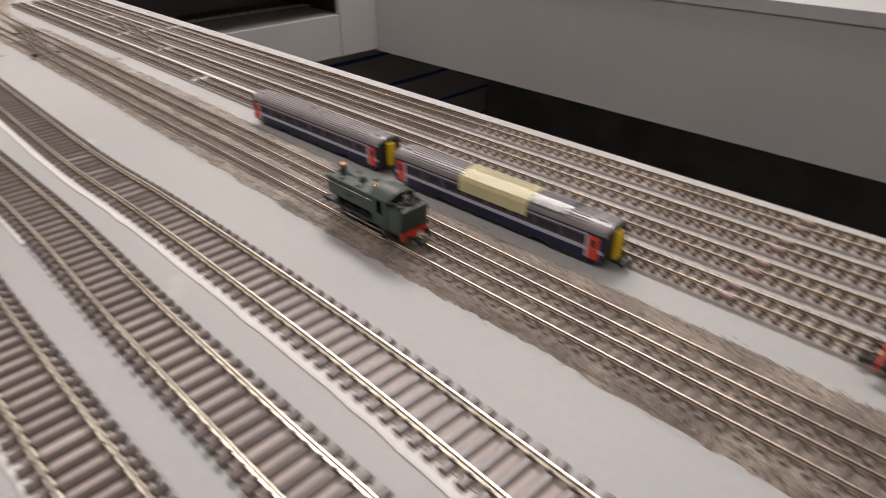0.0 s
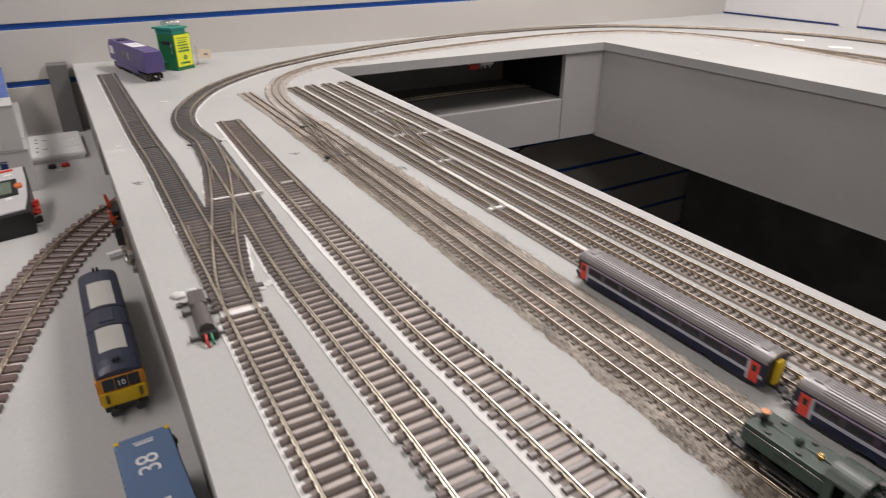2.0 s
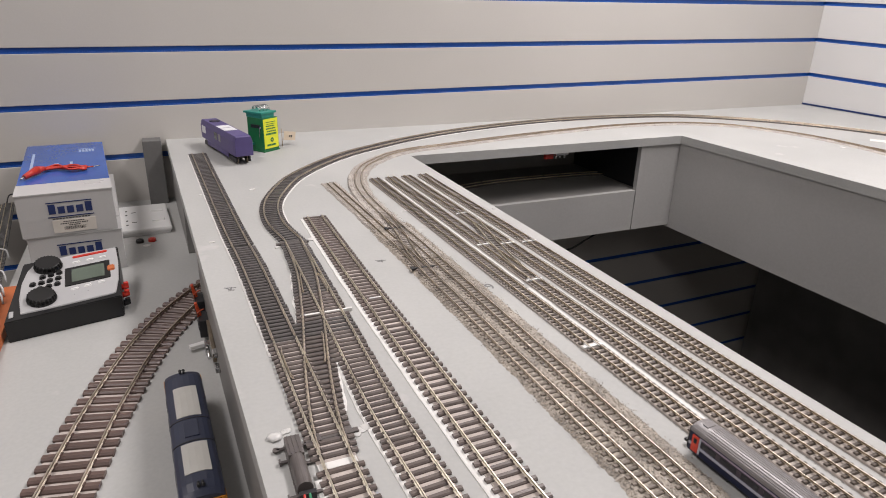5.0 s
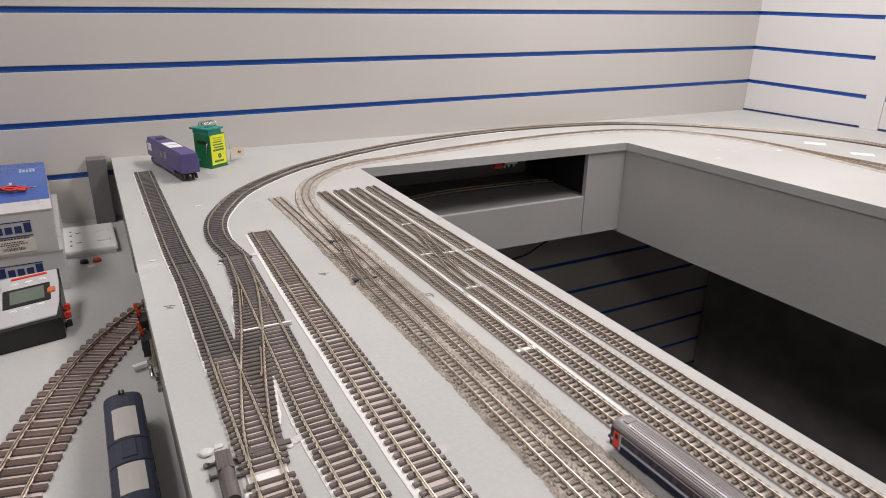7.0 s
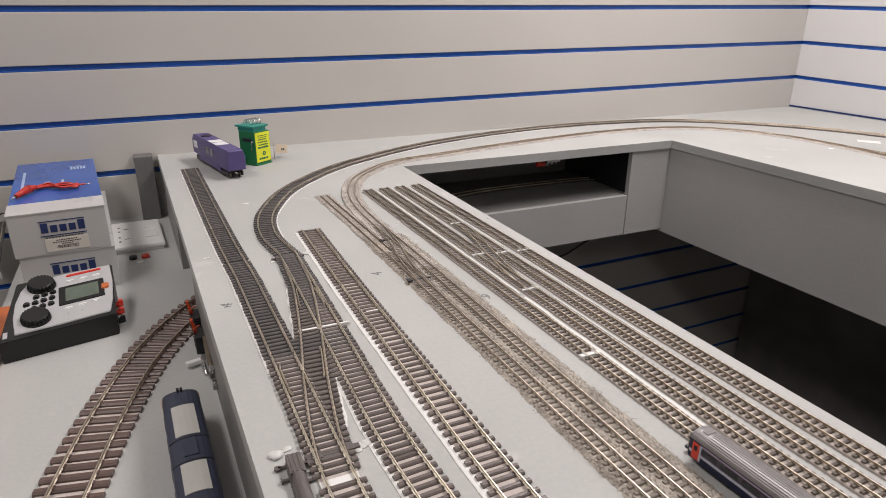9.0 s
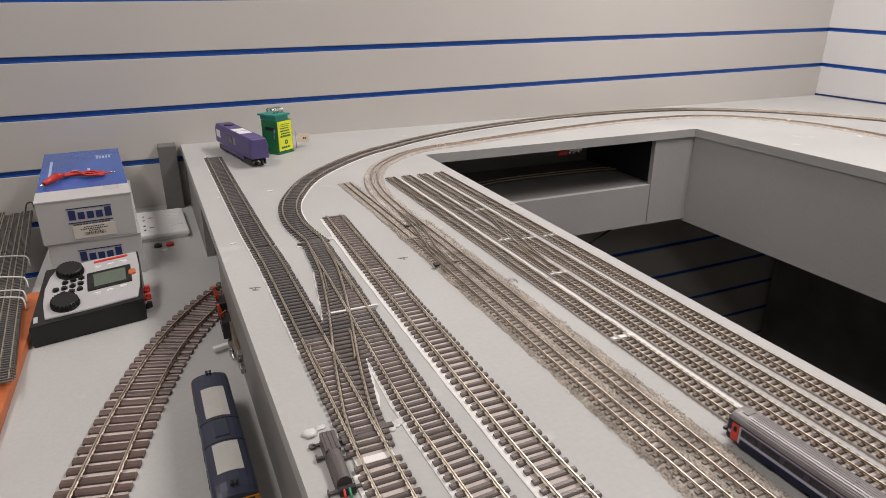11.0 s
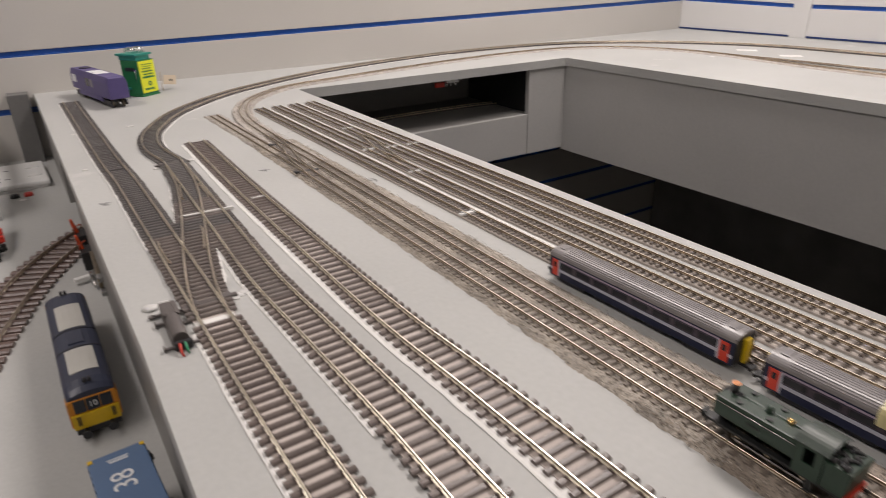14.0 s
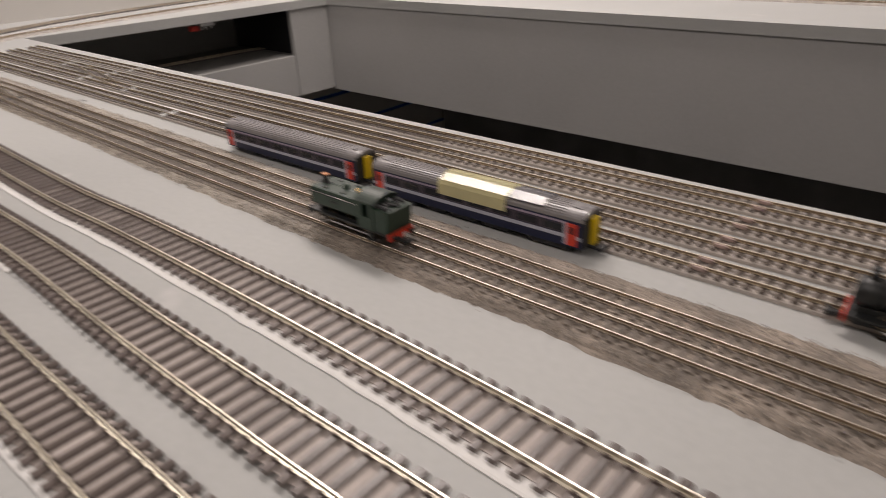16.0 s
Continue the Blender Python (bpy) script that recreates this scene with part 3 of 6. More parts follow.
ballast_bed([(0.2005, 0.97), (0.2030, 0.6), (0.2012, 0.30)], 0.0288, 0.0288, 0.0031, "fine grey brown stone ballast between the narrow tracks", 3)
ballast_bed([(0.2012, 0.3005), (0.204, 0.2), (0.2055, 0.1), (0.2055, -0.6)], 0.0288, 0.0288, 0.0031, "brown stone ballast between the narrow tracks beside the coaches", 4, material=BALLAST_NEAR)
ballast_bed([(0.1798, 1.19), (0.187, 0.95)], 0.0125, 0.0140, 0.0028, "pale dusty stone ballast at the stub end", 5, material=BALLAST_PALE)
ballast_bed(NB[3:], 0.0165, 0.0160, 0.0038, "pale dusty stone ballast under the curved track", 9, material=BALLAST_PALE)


def grains(line, half_l, half_r, count, label, seed, spill=0.003, size=(0.00032, 0.00064), side=-1, lift=0.0, material=GRAINS):
    """Loose stone chips scattered over a band and spilling past its edges."""
    g = np.random.default_rng(seed)
    fr = frames_along(dense(line, 0.004))
    P = np.array([tuple(p) for p, d, s in fr])
    S = np.array([tuple(s) for p, d, s in fr])
    k = g.integers(0, len(P), count)
    u = g.uniform(-half_l, half_r, count)
    stray = g.random(count) < 0.007
    u = np.where(stray, np.where(g.random(count) < 0.85, half_r + np.abs(g.normal(0, spill, count)), -half_l - np.abs(g.normal(0, spill * 0.3, count))), u)
    c = P[k] + S[k] * (side * u)[:, None] + np.column_stack([g.normal(0, 0.001, count), g.uniform(-0.003, 0.003, count), np.zeros(count)])
    c[:, 2] = np.where(stray, TOP + 0.0002, TOP + 0.0020 + lift + g.uniform(0, 0.0007, count))
    octa = np.array([(1, 0, 0), (-1, 0, 0), (0, 1, 0), (0, -1, 0), (0, 0, 0.8), (0, 0, -0.8)])
    tri = np.array([(0, 2, 4), (2, 1, 4), (1, 3, 4), (3, 0, 4), (2, 0, 5), (1, 2, 5), (3, 1, 5), (0, 3, 5)])
    r = g.uniform(size[0], size[1], count)
    v = octa[None] * r[:, None, None] * g.uniform(0.65, 1.25, (count, 6, 1))
    a = g.uniform(0, 6.283, count)
    x, y = v[:, :, 0] * np.cos(a)[:, None] - v[:, :, 1] * np.sin(a)[:, None], v[:, :, 0] * np.sin(a)[:, None] + v[:, :, 1] * np.cos(a)[:, None]
    v = np.stack([x, y, v[:, :, 2]], axis=2) + c[:, None, :]
    f = tri[None] + (np.arange(count) * 6)[:, None, None]
    me = bpy.data.meshes.new("stone_chips")
    me.from_pydata(v.reshape(-1, 3).tolist(), [], f.reshape(-1, 3).tolist())
    me.materials.append(material)
    return tagged(new("stone_chips", me), label, "ballast", kind="stuff")


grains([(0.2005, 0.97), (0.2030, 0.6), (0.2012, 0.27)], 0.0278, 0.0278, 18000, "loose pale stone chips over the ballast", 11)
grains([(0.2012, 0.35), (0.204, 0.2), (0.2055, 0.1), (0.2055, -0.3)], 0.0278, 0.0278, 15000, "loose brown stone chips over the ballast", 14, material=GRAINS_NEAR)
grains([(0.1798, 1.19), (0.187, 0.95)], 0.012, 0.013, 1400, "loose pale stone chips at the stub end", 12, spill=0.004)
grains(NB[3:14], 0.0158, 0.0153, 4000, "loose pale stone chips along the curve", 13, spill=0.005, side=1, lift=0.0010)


def check_rail(line, side, y0, y1):
    """A short guard rail beside a running rail, flared at its ends."""
    pts = [p for p in dense(line, 0.004) if y0 <= p.y <= y1]
    n = len(pts) - 1
    bm = bmesh.new()
    fr = frames_along(pts)
    bent = [(p + s * (side - (0.0012 if side > 0 else -0.0012) * (1 if i in (0, n) else 0))) for i, (p, d, s) in enumerate(fr)]
    sweep(bm, bent, rail_profile(0.0023, 0.0008, 0.0014), z=CARD + 0.0021)
    tagged(part("check_rail", bm, RAIL_WORN), "short dull check rail inside a turnout", "rail", group="check rails")


check_rail(T1, 0.0070, 0.655, 0.705)
check_rail(LINK, -0.0070, 0.672, 0.722)
check_rail(T2, -0.0070, 0.795, 0.845)
check_rail(LINK, 0.0070, 0.800, 0.850)


# ---------- lower level ----------
def wall_strip(name, y0, y1, z0, z1, label):
    """A panel under the slanting board edge."""
    bm = bmesh.new()
    vs = []
    for y in (y0, y1):
        x = left_edge(y) + 0.003
        vs.append([bm.verts.new((x + a, y, z)) for a, z in ((0, z0), (0.012, z0), (0.012, z1), (0, z1))])
    for k in range(4):
        bm.faces.new((vs[0][k], vs[0][(k + 1) % 4], vs[1][(k + 1) % 4], vs[1][k]))
    bm.faces.new(vs[0][::-1])
    bm.faces.new(vs[1])
    bmesh.ops.recalc_face_normals(bm, faces=bm.faces)
    return structure(name, bm, FASCIA_SHADED, label, "fascia")


# west panels turn from the main lamp; that shade is in their grey
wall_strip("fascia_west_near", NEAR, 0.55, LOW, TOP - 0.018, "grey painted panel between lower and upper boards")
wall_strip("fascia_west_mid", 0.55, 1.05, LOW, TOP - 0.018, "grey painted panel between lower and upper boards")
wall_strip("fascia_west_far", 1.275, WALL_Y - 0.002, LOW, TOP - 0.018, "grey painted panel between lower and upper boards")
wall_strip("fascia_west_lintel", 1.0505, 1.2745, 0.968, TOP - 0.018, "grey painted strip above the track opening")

bm = bmesh.new()
box(bm, -0.086, -0.0525, 1.572, 1.608, LOW, TOP + 0.006, bevel=0.0015)
tagged(part("wall_post", bm, POST_GREY), "square grey painted post against the slatted wall", "post")

OT = [(-0.19, 0.55), (-0.180, 0.68), (-0.158, 0.785), (-0.134, 0.878), (-0.098, 0.985), (-0.049, 1.077), (0.01, 1.15), (0.07, 1.20)]
track(OT, "O", "large brown sleepered curved track running under the layout", base=LOW, sleeper_mat=SLEEPER_O, rail_mat=RAIL_WORN, group="large gauge track")
strip("card_underlay", OT, -0.0285, 0.0285, 0.0008, WEB_CARD, "thin pale card under the large track", base=LOW, rag=0.0012)
track([(0.40, 1.44), (0.553, 1.481), (0.656, 1.497), (0.813, 1.497), (0.909, 1.490), (0.99, 1.470)], "OO", "curved track on the dark lower shelf", base=LOW, sleeper_mat=SLEEPER_D, rail_mat=RAIL_BRIGHT, group="lower shelf track")

ORANGE = mat("orange_paint", (0.48, 0.13, 0.04), 0.5, vary=0.2, scale=40)
bm = bmesh.new()
box(bm, -0.2745, -0.2535, 0.45, 1.20, LOW, LOW + 0.0122, bevel=0.001, m=None)
tagged(part("edge_lath", bm, ORANGE), "orange painted lath along the lower board edge", "lath")


# bundle of loose narrow track lengths tied with wire
def loose_length(parent, x, z, y0, y1, dx):
    k = KIT["N"]
    bm = bmesh.new()
    line = dense([(x + dx * 0.0, y0), (x + dx * 0.5, (y0 + y1) / 2), (x + dx, y1)], 0.05)
    for s in (-1, 1):
        sweep(bm, line, rail_profile(*k["rail"]), side=s * k["gauge"] / 2, z=z + 0.0013, mi=1)
    n = int(abs(y1 - y0) / 0.0058)
    for i in range(n):
        t = i / n
        cx, cy = x + dx * t, y0 + (y1 - y0) * t
        box(bm, cx - 0.0085, cx + 0.0085, cy - 0.0011, cy + 0.0011, z, z + 0.0013)
    return part("track_length", bm, [SLEEPER_L, RAIL_BRIGHT], parent)


SLEEPER_L = mat("grey_sleeper_plastic", (0.12, 0.118, 0.117), 0.35, vary=0.3, scale=100, fine=1200, bump=0.2)
bundle = thing("track_bundle", "bundle of loose narrow track lengths tied with white wire", "track bundle")
for row in range(3):
    for col in range(4):
        far_x = -0.3265 - col * 0.0150 + row * 0.0012
        near_x = -0.2590 - col * 0.0190 + row * 0.0012
        loose_length(bundle, far_x, LOW + 0.0125 + row * 0.0044, 1.575 + 0.008 * ((col * 7 + row * 3) % 4), 0.955 - 0.012 * ((col * 5 + row) % 3), near_x - far_x)
WHITE_WIRE = mat("white_wire", (0.62, 0.62, 0.62), 0.5, vary=0.1)
for yy, zz in ((1.315, 0.0), (1.225, 0.001), (1.175, 0.0), (1.15, 0.001)):
    xr = -0.3165 + 0.067 * (1.6 - yy) / 0.63
    wire("tie_wire", [(xr - 0.080, yy + 0.014, LOW + 0.014), (xr - 0.076, yy + 0.010, LOW + 0.028 + zz), (xr - 0.040, yy + 0.004, LOW + 0.0305 + zz), (xr - 0.004, yy - 0.002, LOW + 0.0285), (xr + 0.002, yy - 0.006, LOW + 0.024), (xr + 0.003, yy - 0.010, LOW + 0.013)], 0.0012, WHITE_WIRE, bundle)
wire("tie_wire", [(-0.324, 1.575, LOW + 0.027), (-0.322, 1.590, LOW + 0.036), (-0.315, 1.596, LOW + 0.037), (-0.310, 1.585, LOW + 0.028)], 0.0013, BLACK, bundle)

# boxes
SILVER = mat("silver_grey_card", (0.50, 0.496, 0.49), 0.30, vary=0.07, scale=12, fine=500, bump=0.08)
BLUE_CARD = mat("blue_gloss_card", (0.024, 0.085, 0.34), 0.2, vary=0.3, scale=9, fine=300, bump=0.05, hue=(1.2, 1.1, 1.05))
NAVY_INK = mat("navy_ink", (0.015, 0.03, 0.12), 0.5, vary=0.1)
LABEL = mat("cream_label", (0.66, 0.62, 0.56), 0.6, vary=0.05)
INK = mat("dark_ink", (0.05, 0.045, 0.045), 0.6, vary=0.1)
PALE = mat("pale_print", (0.33, 0.42, 0.62), 0.4, vary=0.1)


def ring(bm, x, z, r0, r1, y, n=18, a0=0.0, a1=2 * math.pi):
    vs = []
    for i in range(n + 1):
        a = a0 + (a1 - a0) * i / n
        vs.append((bm.verts.new((x + r0 * math.cos(a), y, z + r0 * math.sin(a))), bm.verts.new((x + r1 * math.cos(a), y, z + r1 * math.sin(a)))))
    for (a, b), (c, d) in zip(vs, vs[1:]):
        bm.faces.new((a, b, d, c))


def stock_box(at, lid):
    W, D, H = 0.121, 0.343, 0.0625
    t = thing("stock_box", "silver grey model box with a blue lid" if lid else "silver grey model box under another box", "box", at, group="model boxes")
    bm = bmesh.new()
    box(bm, 0, W, 0, D, 0, H, bevel=0.0008)
    part("carton", bm, SILVER, t)
    bm = bmesh.new()
    box(bm, 0.0002, W - 0.0002, 0.057, D - 0.0002, H - 0.0005, H + 0.0006)
    part("lid_print", bm, BLUE_CARD if lid else SILVER, t, "blue printed lid top" if lid else "")
    bm = bmesh.new()
    box(bm, -0.0009, W + 0.0009, -0.0009, 0.0572, H - 0.001, H + 0.0009, bevel=0.0003)
    part("lid_flap", bm, SILVER, t)
    bm = bmesh.new()
    y = -0.0006
    z0 = 0.033
    for k, top in enumerate((0.0135, 0.0098, 0.0098, 0.0098, 0.0135)):
        box(bm, 0.0375 + k * 0.0115, 0.0462 + k * 0.0115, y - 0.0001, y + 0.0003, z0 - 0.0005, z0 + top)
    for za, zb in ((0.0152, 0.0166), (-0.0058, -0.0044)):
        box(bm, 0.0355, 0.0930, y - 0.0001, y + 0.0003, z0 + za, z0 + zb)
    bmesh.ops.recalc_face_normals(bm, faces=bm.faces)
    part("maker_mark", bm, NAVY_INK, t, "navy maker's mark as plain shapes")
    bm = bmesh.new()
    for k in range(12):
        box(bm, 0.041 + k * 0.0040, 0.0440 + k * 0.0040, y, y + 0.0003, 0.0244, 0.0258)
    part("print_line", bm, INK, t)
    bm = bmesh.new()
    box(bm, 0.0395, 0.0940, -0.0009, 0, 0.004, 0.0230, bevel=0.0002)
    lab = part("sticker", bm, LABEL, t, "cream sticker with printed bars")
    bm = bmesh.new()
    for r, (za, n) in enumerate(((0.0195, 9), (0.0165, 12), (0.0138, 5))):
        for k in range(n):
            c = 0.0668 + (k - n / 2) * 0.003
            box(bm, c, c + 0.0022, -0.0011, -0.0008, za, za + 0.0014)
    rr = random.Random(4)
    x = 0.053
    while x < 0.081:
        wdt = rr.choice((0.0004, 0.0006, 0.001))
        box(bm, x, x + wdt, -0.0011, -0.0008, 0.008, 0.0125)
        x += wdt + rr.choice((0.0005, 0.0008))
    part("sticker_print", bm, INK, lab)
    if lid:
        bm = bmesh.new()
        for k in range(5):
            box(bm, 0.082 + k * 0.005, 0.0855 + k * 0.005, 0.262, 0.282, H + 0.0006, H + 0.001)
        box(bm, 0.080, 0.108, 0.287, 0.2895, H + 0.0006, H + 0.001)
        box(bm, 0.012, 0.016, 0.13, 0.27, H + 0.0006, H + 0.001)
        box(bm, 0.045, 0.052, 0.16, 0.185, H + 0.0006, H + 0.001)
        box(bm, 0.068, 0.072, 0.165, 0.19, H + 0.0006, H + 0.001)
        part("lid_mark", bm, PALE, t)
    return t


stock_box(pose(-0.2440, 1.2415, LOW, 0, 0, 3.6), False)
stock_box(pose(-0.2475, 1.2385, LOW + 0.0637, 0, 0, 4.6), True)

# crocodile lead lying on the upper box
RED_PLASTIC = mat("red_vinyl", (0.52, 0.035, 0.02), 0.35, vary=0.15, scale=80)
BRIGHT_STEEL = mat("bright_steel", (0.6, 0.6, 0.6), 0.25, 1.0, vary=0.15)
ZB = LOW + 0.0637 + 0.0645
lead = thing("test_lead", "red crocodile clip lead coiled on the blue box", "lead")
bm = bmesh.new()
cyl(bm, (-0.245, 1.327, ZB + 0.0036), (-0.232, 1.356, ZB + 0.0062), 0.0034, 0.0062, 14)
cyl(bm, (-0.232, 1.356, ZB + 0.0062), (-0.224, 1.374, ZB + 0.0045), 0.0062, 0.0030, 14)
part("clip_cover", bm, RED_PLASTIC, lead)
bm = bmesh.new()
cyl(bm, (-0.2485, 1.319, ZB + 0.0025), (-0.245, 1.327, ZB + 0.0036), 0.0012, 0.0024, 8)
part("clip_jaw", bm, BRIGHT_STEEL, lead)
for k, off in enumerate((0.0, 0.006, -0.007, 0.011)):
    wire("lead_wire", [(-0.226, 1.370, ZB + 0.003), (-0.209, 1.379 + off, ZB + 0.002 + k * 0.001), (-0.188, 1.366 - off, ZB + 0.0025 + k * 0.0008), (-0.172, 1.362 + off * 0.6, ZB + 0.003), (-0.167, 1.372 + off, ZB + 0.002), (-0.185, 1.380 - off, ZB + 0.002 + k * 0.001), (-0.215, 1.384 + off, ZB + 0.002), (-0.230, 1.380, ZB + 0.002)], 0.0015, RED_PLASTIC, lead)
wire("lead_wire", [(-0.170, 1.368, ZB + 0.002), (-0.163, 1.370, ZB + 0.003), (-0.157, 1.374, ZB + 0.002)], 0.0013, RED_PLASTIC, lead)
wire("lead_end", [(-0.157, 1.374, ZB + 0.002), (-0.150, 1.377, ZB + 0.002), (-0.146, 1.381, ZB + 0.0015)], 0.0009, BRIGHT_STEEL, lead)

# socket plate
WHITE_PLASTIC = mat("white_plastic", (0.72, 0.72, 0.71), 0.35, vary=0.03, scale=20, bump=0.03)
sock = thing("wall_socket", "white double power socket lying on the lower board", "socket", pose(-0.139, 1.384, LOW, 0, 0, 2.5))
bm = bmesh.new()
box(bm, 0.003, 0.083, 0.003, 0.143, 0, 0.0045, bevel=0.001)
part("back_box", bm, WHITE_PLASTIC, sock)
bm = bmesh.new()
box(bm, 0, 0.086, 0, 0.146, 0.0047, 0.0130, bevel=0.003)
part("face_plate", bm, WHITE_PLASTIC, sock)
for yy in (0.042, 0.100):
    bm = bmesh.new()
    for dx, dy, wx, wy in ((0.028, 0, 0.008, 0.0035), (0.016, 0.012, 0.0035, 0.006), (0.016, -0.012, 0.0035, 0.006)):
        box(bm, dx - wx / 2, dx + wx / 2, yy + dy - wy / 2, yy + dy + wy / 2, 0.0126, 0.0132)
    part("pin_slot", bm, INK, sock)
    bm = bmesh.new()
    box(bm, 0.056, 0.078, yy - 0.006, yy + 0.006, 0.0126, 0.0158, bevel=0.001, taper=(0.9, 0.9))
    part("rocker_switch", bm, WHITE_PLASTIC, sock)

for nm, x, col, lab in (("black_jack", -0.106, BLACK, "small round black jack cap on the lower board"), ("red_jack", -0.087, RED_PLASTIC, "small round red jack cap on the lower board")):
    bm = bmesh.new()
    cyl(bm, (x, 1.356, LOW), (x, 1.356, LOW + 0.005), 0.0066, 0.0058, 20)
    cyl(bm, (x, 1.356, LOW + 0.005), (x, 1.356, LOW + 0.0058), 0.0038, 0.003, 16)
    tagged(part(nm, bm, col), lab, "jack")
bm = bmesh.new()
cyl(bm, (-0.0955, 1.337, LOW), (-0.0955, 1.337, LOW + 0.0006), 0.0062, 0.005, 18)
tagged(part("paper_dot", bm, WHITE_CARD), "small round white paper dot", "paper")

# digital controller
SILVER_PLASTIC = mat("silver_plastic", (0.40, 0.40, 0.405), 0.35, vary=0.05, scale=40, fine=900, bump=0.05)
LCD = mat("lcd_glass", (0.10, 0.125, 0.10), 0.15, vary=0.12, scale=40, bump=0.0)
ctl = thing("train_controller", "black and silver digital train controller with two knobs", "controller", pose(-0.245, 1.046, LOW, 0, 0, 8.6))
CASE_BLACK = mat("satin_black_case", (0.006, 0.006, 0.0065), 0.36, vary=0.2, scale=40, fine=900, bump=0.15)


def ctl_z(v):
    """Height of the sloping top."""
    return 0.026 + 0.26 * v


def prism(bm, pts, down, up, foot=None):
    lo = [bm.verts.new((x, y, foot if foot is not None else ctl_z(y) + down)) for x, y in pts]
    hi = [bm.verts.new((x, y, ctl_z(y) + up)) for x, y in pts]
    bm.faces.new(hi)
    bm.faces.new(lo[::-1])
    for a in range(len(pts)):
        b = (a + 1) % len(pts)
        bm.faces.new((lo[a], lo[b], hi[b], hi[a]))
    bmesh.ops.recalc_face_normals(bm, faces=bm.faces)
    bmesh.ops.bevel(bm, geom=list(bm.edges), offset=min(0.0015, (up - down) * 0.3), segments=2, affect="EDGES")


bm = bmesh.new()
prism(bm, [(-0.003, 0.002), (0.1245, 0.012), (0.1375, 0.121), (0.024, 0.114)], 0.0, 0.0, foot=0.0)
bmesh.ops.bevel(bm, geom=list(bm.edges), offset=0.0012, segments=2, affect="EDGES")
part("case", bm, CASE_BLACK, ctl)
bm = bmesh.new()
prism(bm, [(0.0145, 0.0115), (0.060, 0.0135), (0.119, 0.0185), (0.1265, 0.045), (0.1325, 0.085), (0.1345, 0.1175), (0.080, 0.1150), (0.0370, 0.1090), (0.0275, 0.094), (0.0195, 0.070), (0.0150, 0.042)], -0.0005, 0.0016)
part("face_plate", bm, SILVER_PLASTIC, ctl, "silver face plate")


def lump(name, u0, u1, v0, v1, h, material, label="", lean=0.10):
    """A raised piece on the sloping top."""
    bm = bmesh.new()
    sh = lean * (v1 - v0)
    prism(bm, [(u0, v0), (u1, v0 + 0.08 * (u1 - u0)), (u1 + sh, v1 + 0.08 * (u1 - u0)), (u0 + sh, v1)], 0.0, h)
    return part(name, bm, material, ctl, label)


lump("screen_bezel", 0.0650, 0.1185, 0.0475, 0.0860, 0.0024, CASE_BLACK)
lump("screen", 0.0725, 0.1130, 0.0525, 0.0810, 0.0030, LCD, "grey green display")
lump("red_label", 0.0800, 0.1225, 0.1060, 0.1105, 0.0026, RED_PLASTIC, "plain red strip label")
lump("orange_tag", 0.1165, 0.1255, 0.0655, 0.0765, 0.0036, ORANGE, "small orange tag")
for u, v in ((0.0834, 0.0962), (0.0995, 0.0975), (0.1152, 0.0990), (0.0750, 0.0405), (0.0905, 0.0425), (0.1062, 0.0450)):
    lump("soft_key", u - 0.0045, u + 0.0045, v - 0.0022, v + 0.0016, 0.0030, WHITE_PLASTIC)
for u, v in ((0.0735, 0.0300), (0.0890, 0.0318)):
    lump("socket_hole", u - 0.0009, u + 0.0009, v - 0.0009, v + 0.0009, 0.0018, CASE_BLACK)
for r in range(3):
    for c in range(3):
        u, v = 0.0426 + c * 0.0095 - r * 0.0022, 0.0748 + c * 0.0020 - r * 0.0112
        lump("keypad_key", u - 0.0036, u + 0.0036, v - 0.0038, v + 0.0034, 0.0042, CASE_BLACK)
lump("keypad_key", 0.0272, 0.0344, 0.0590, 0.0662, 0.0042, CASE_BLACK)
tilt = Matrix.Rotation(math.atan(0.26), 4, "X")
for ku, kv in ((0.0385, 0.0325), (0.0511, 0.0965)):
    bm = bmesh.new()
    cyl(bm, (0, 0, 0), (0, 0, 0.0040), 0.0166, 0.0162, 36)
    cyl(bm, (0, 0, 0.0040), (0, 0, 0.0100), 0.0156, 0.0136, 36)
    for k in range(22):
        a = k * math.pi / 11
        cyl(bm, (0.0157 * math.cos(a), 0.0157 * math.sin(a), 0.003), (0.0138 * math.cos(a), 0.0138 * math.sin(a), 0.0098), 0.0012, 0.0010, 6)
    bmesh.ops.transform(bm, matrix=Matrix.Translation((ku, kv, ctl_z(kv))) @ tilt, verts=bm.verts)
    part("control_knob", bm, CASE_BLACK, ctl, "black ribbed rotary knob")
lump("badge", 0.0022, 0.0068, 0.0090, 0.0200, 0.0008, SILVER_PLASTIC)
for k, (px, py, pz) in enumerate(((0.1285, 0.052, 0.024), (0.1275, 0.042, 0.017), (0.1265, 0.035, 0.008))):
    bm = bmesh.new()
    cyl(bm, (px - 0.001, py, pz), (px + 0.007, py, pz), 0.0042, 0.0036, 10)
    box(bm, px + 0.003, px + 0.009, py - 0.003, py + 0.003, pz - 0.002, pz + 0.006, bevel=0.0008)
    part("plug", bm, RED_PLASTIC if k < 2 else CASE_BLACK, ctl, "red plug in the side socket" if k < 2 else "")

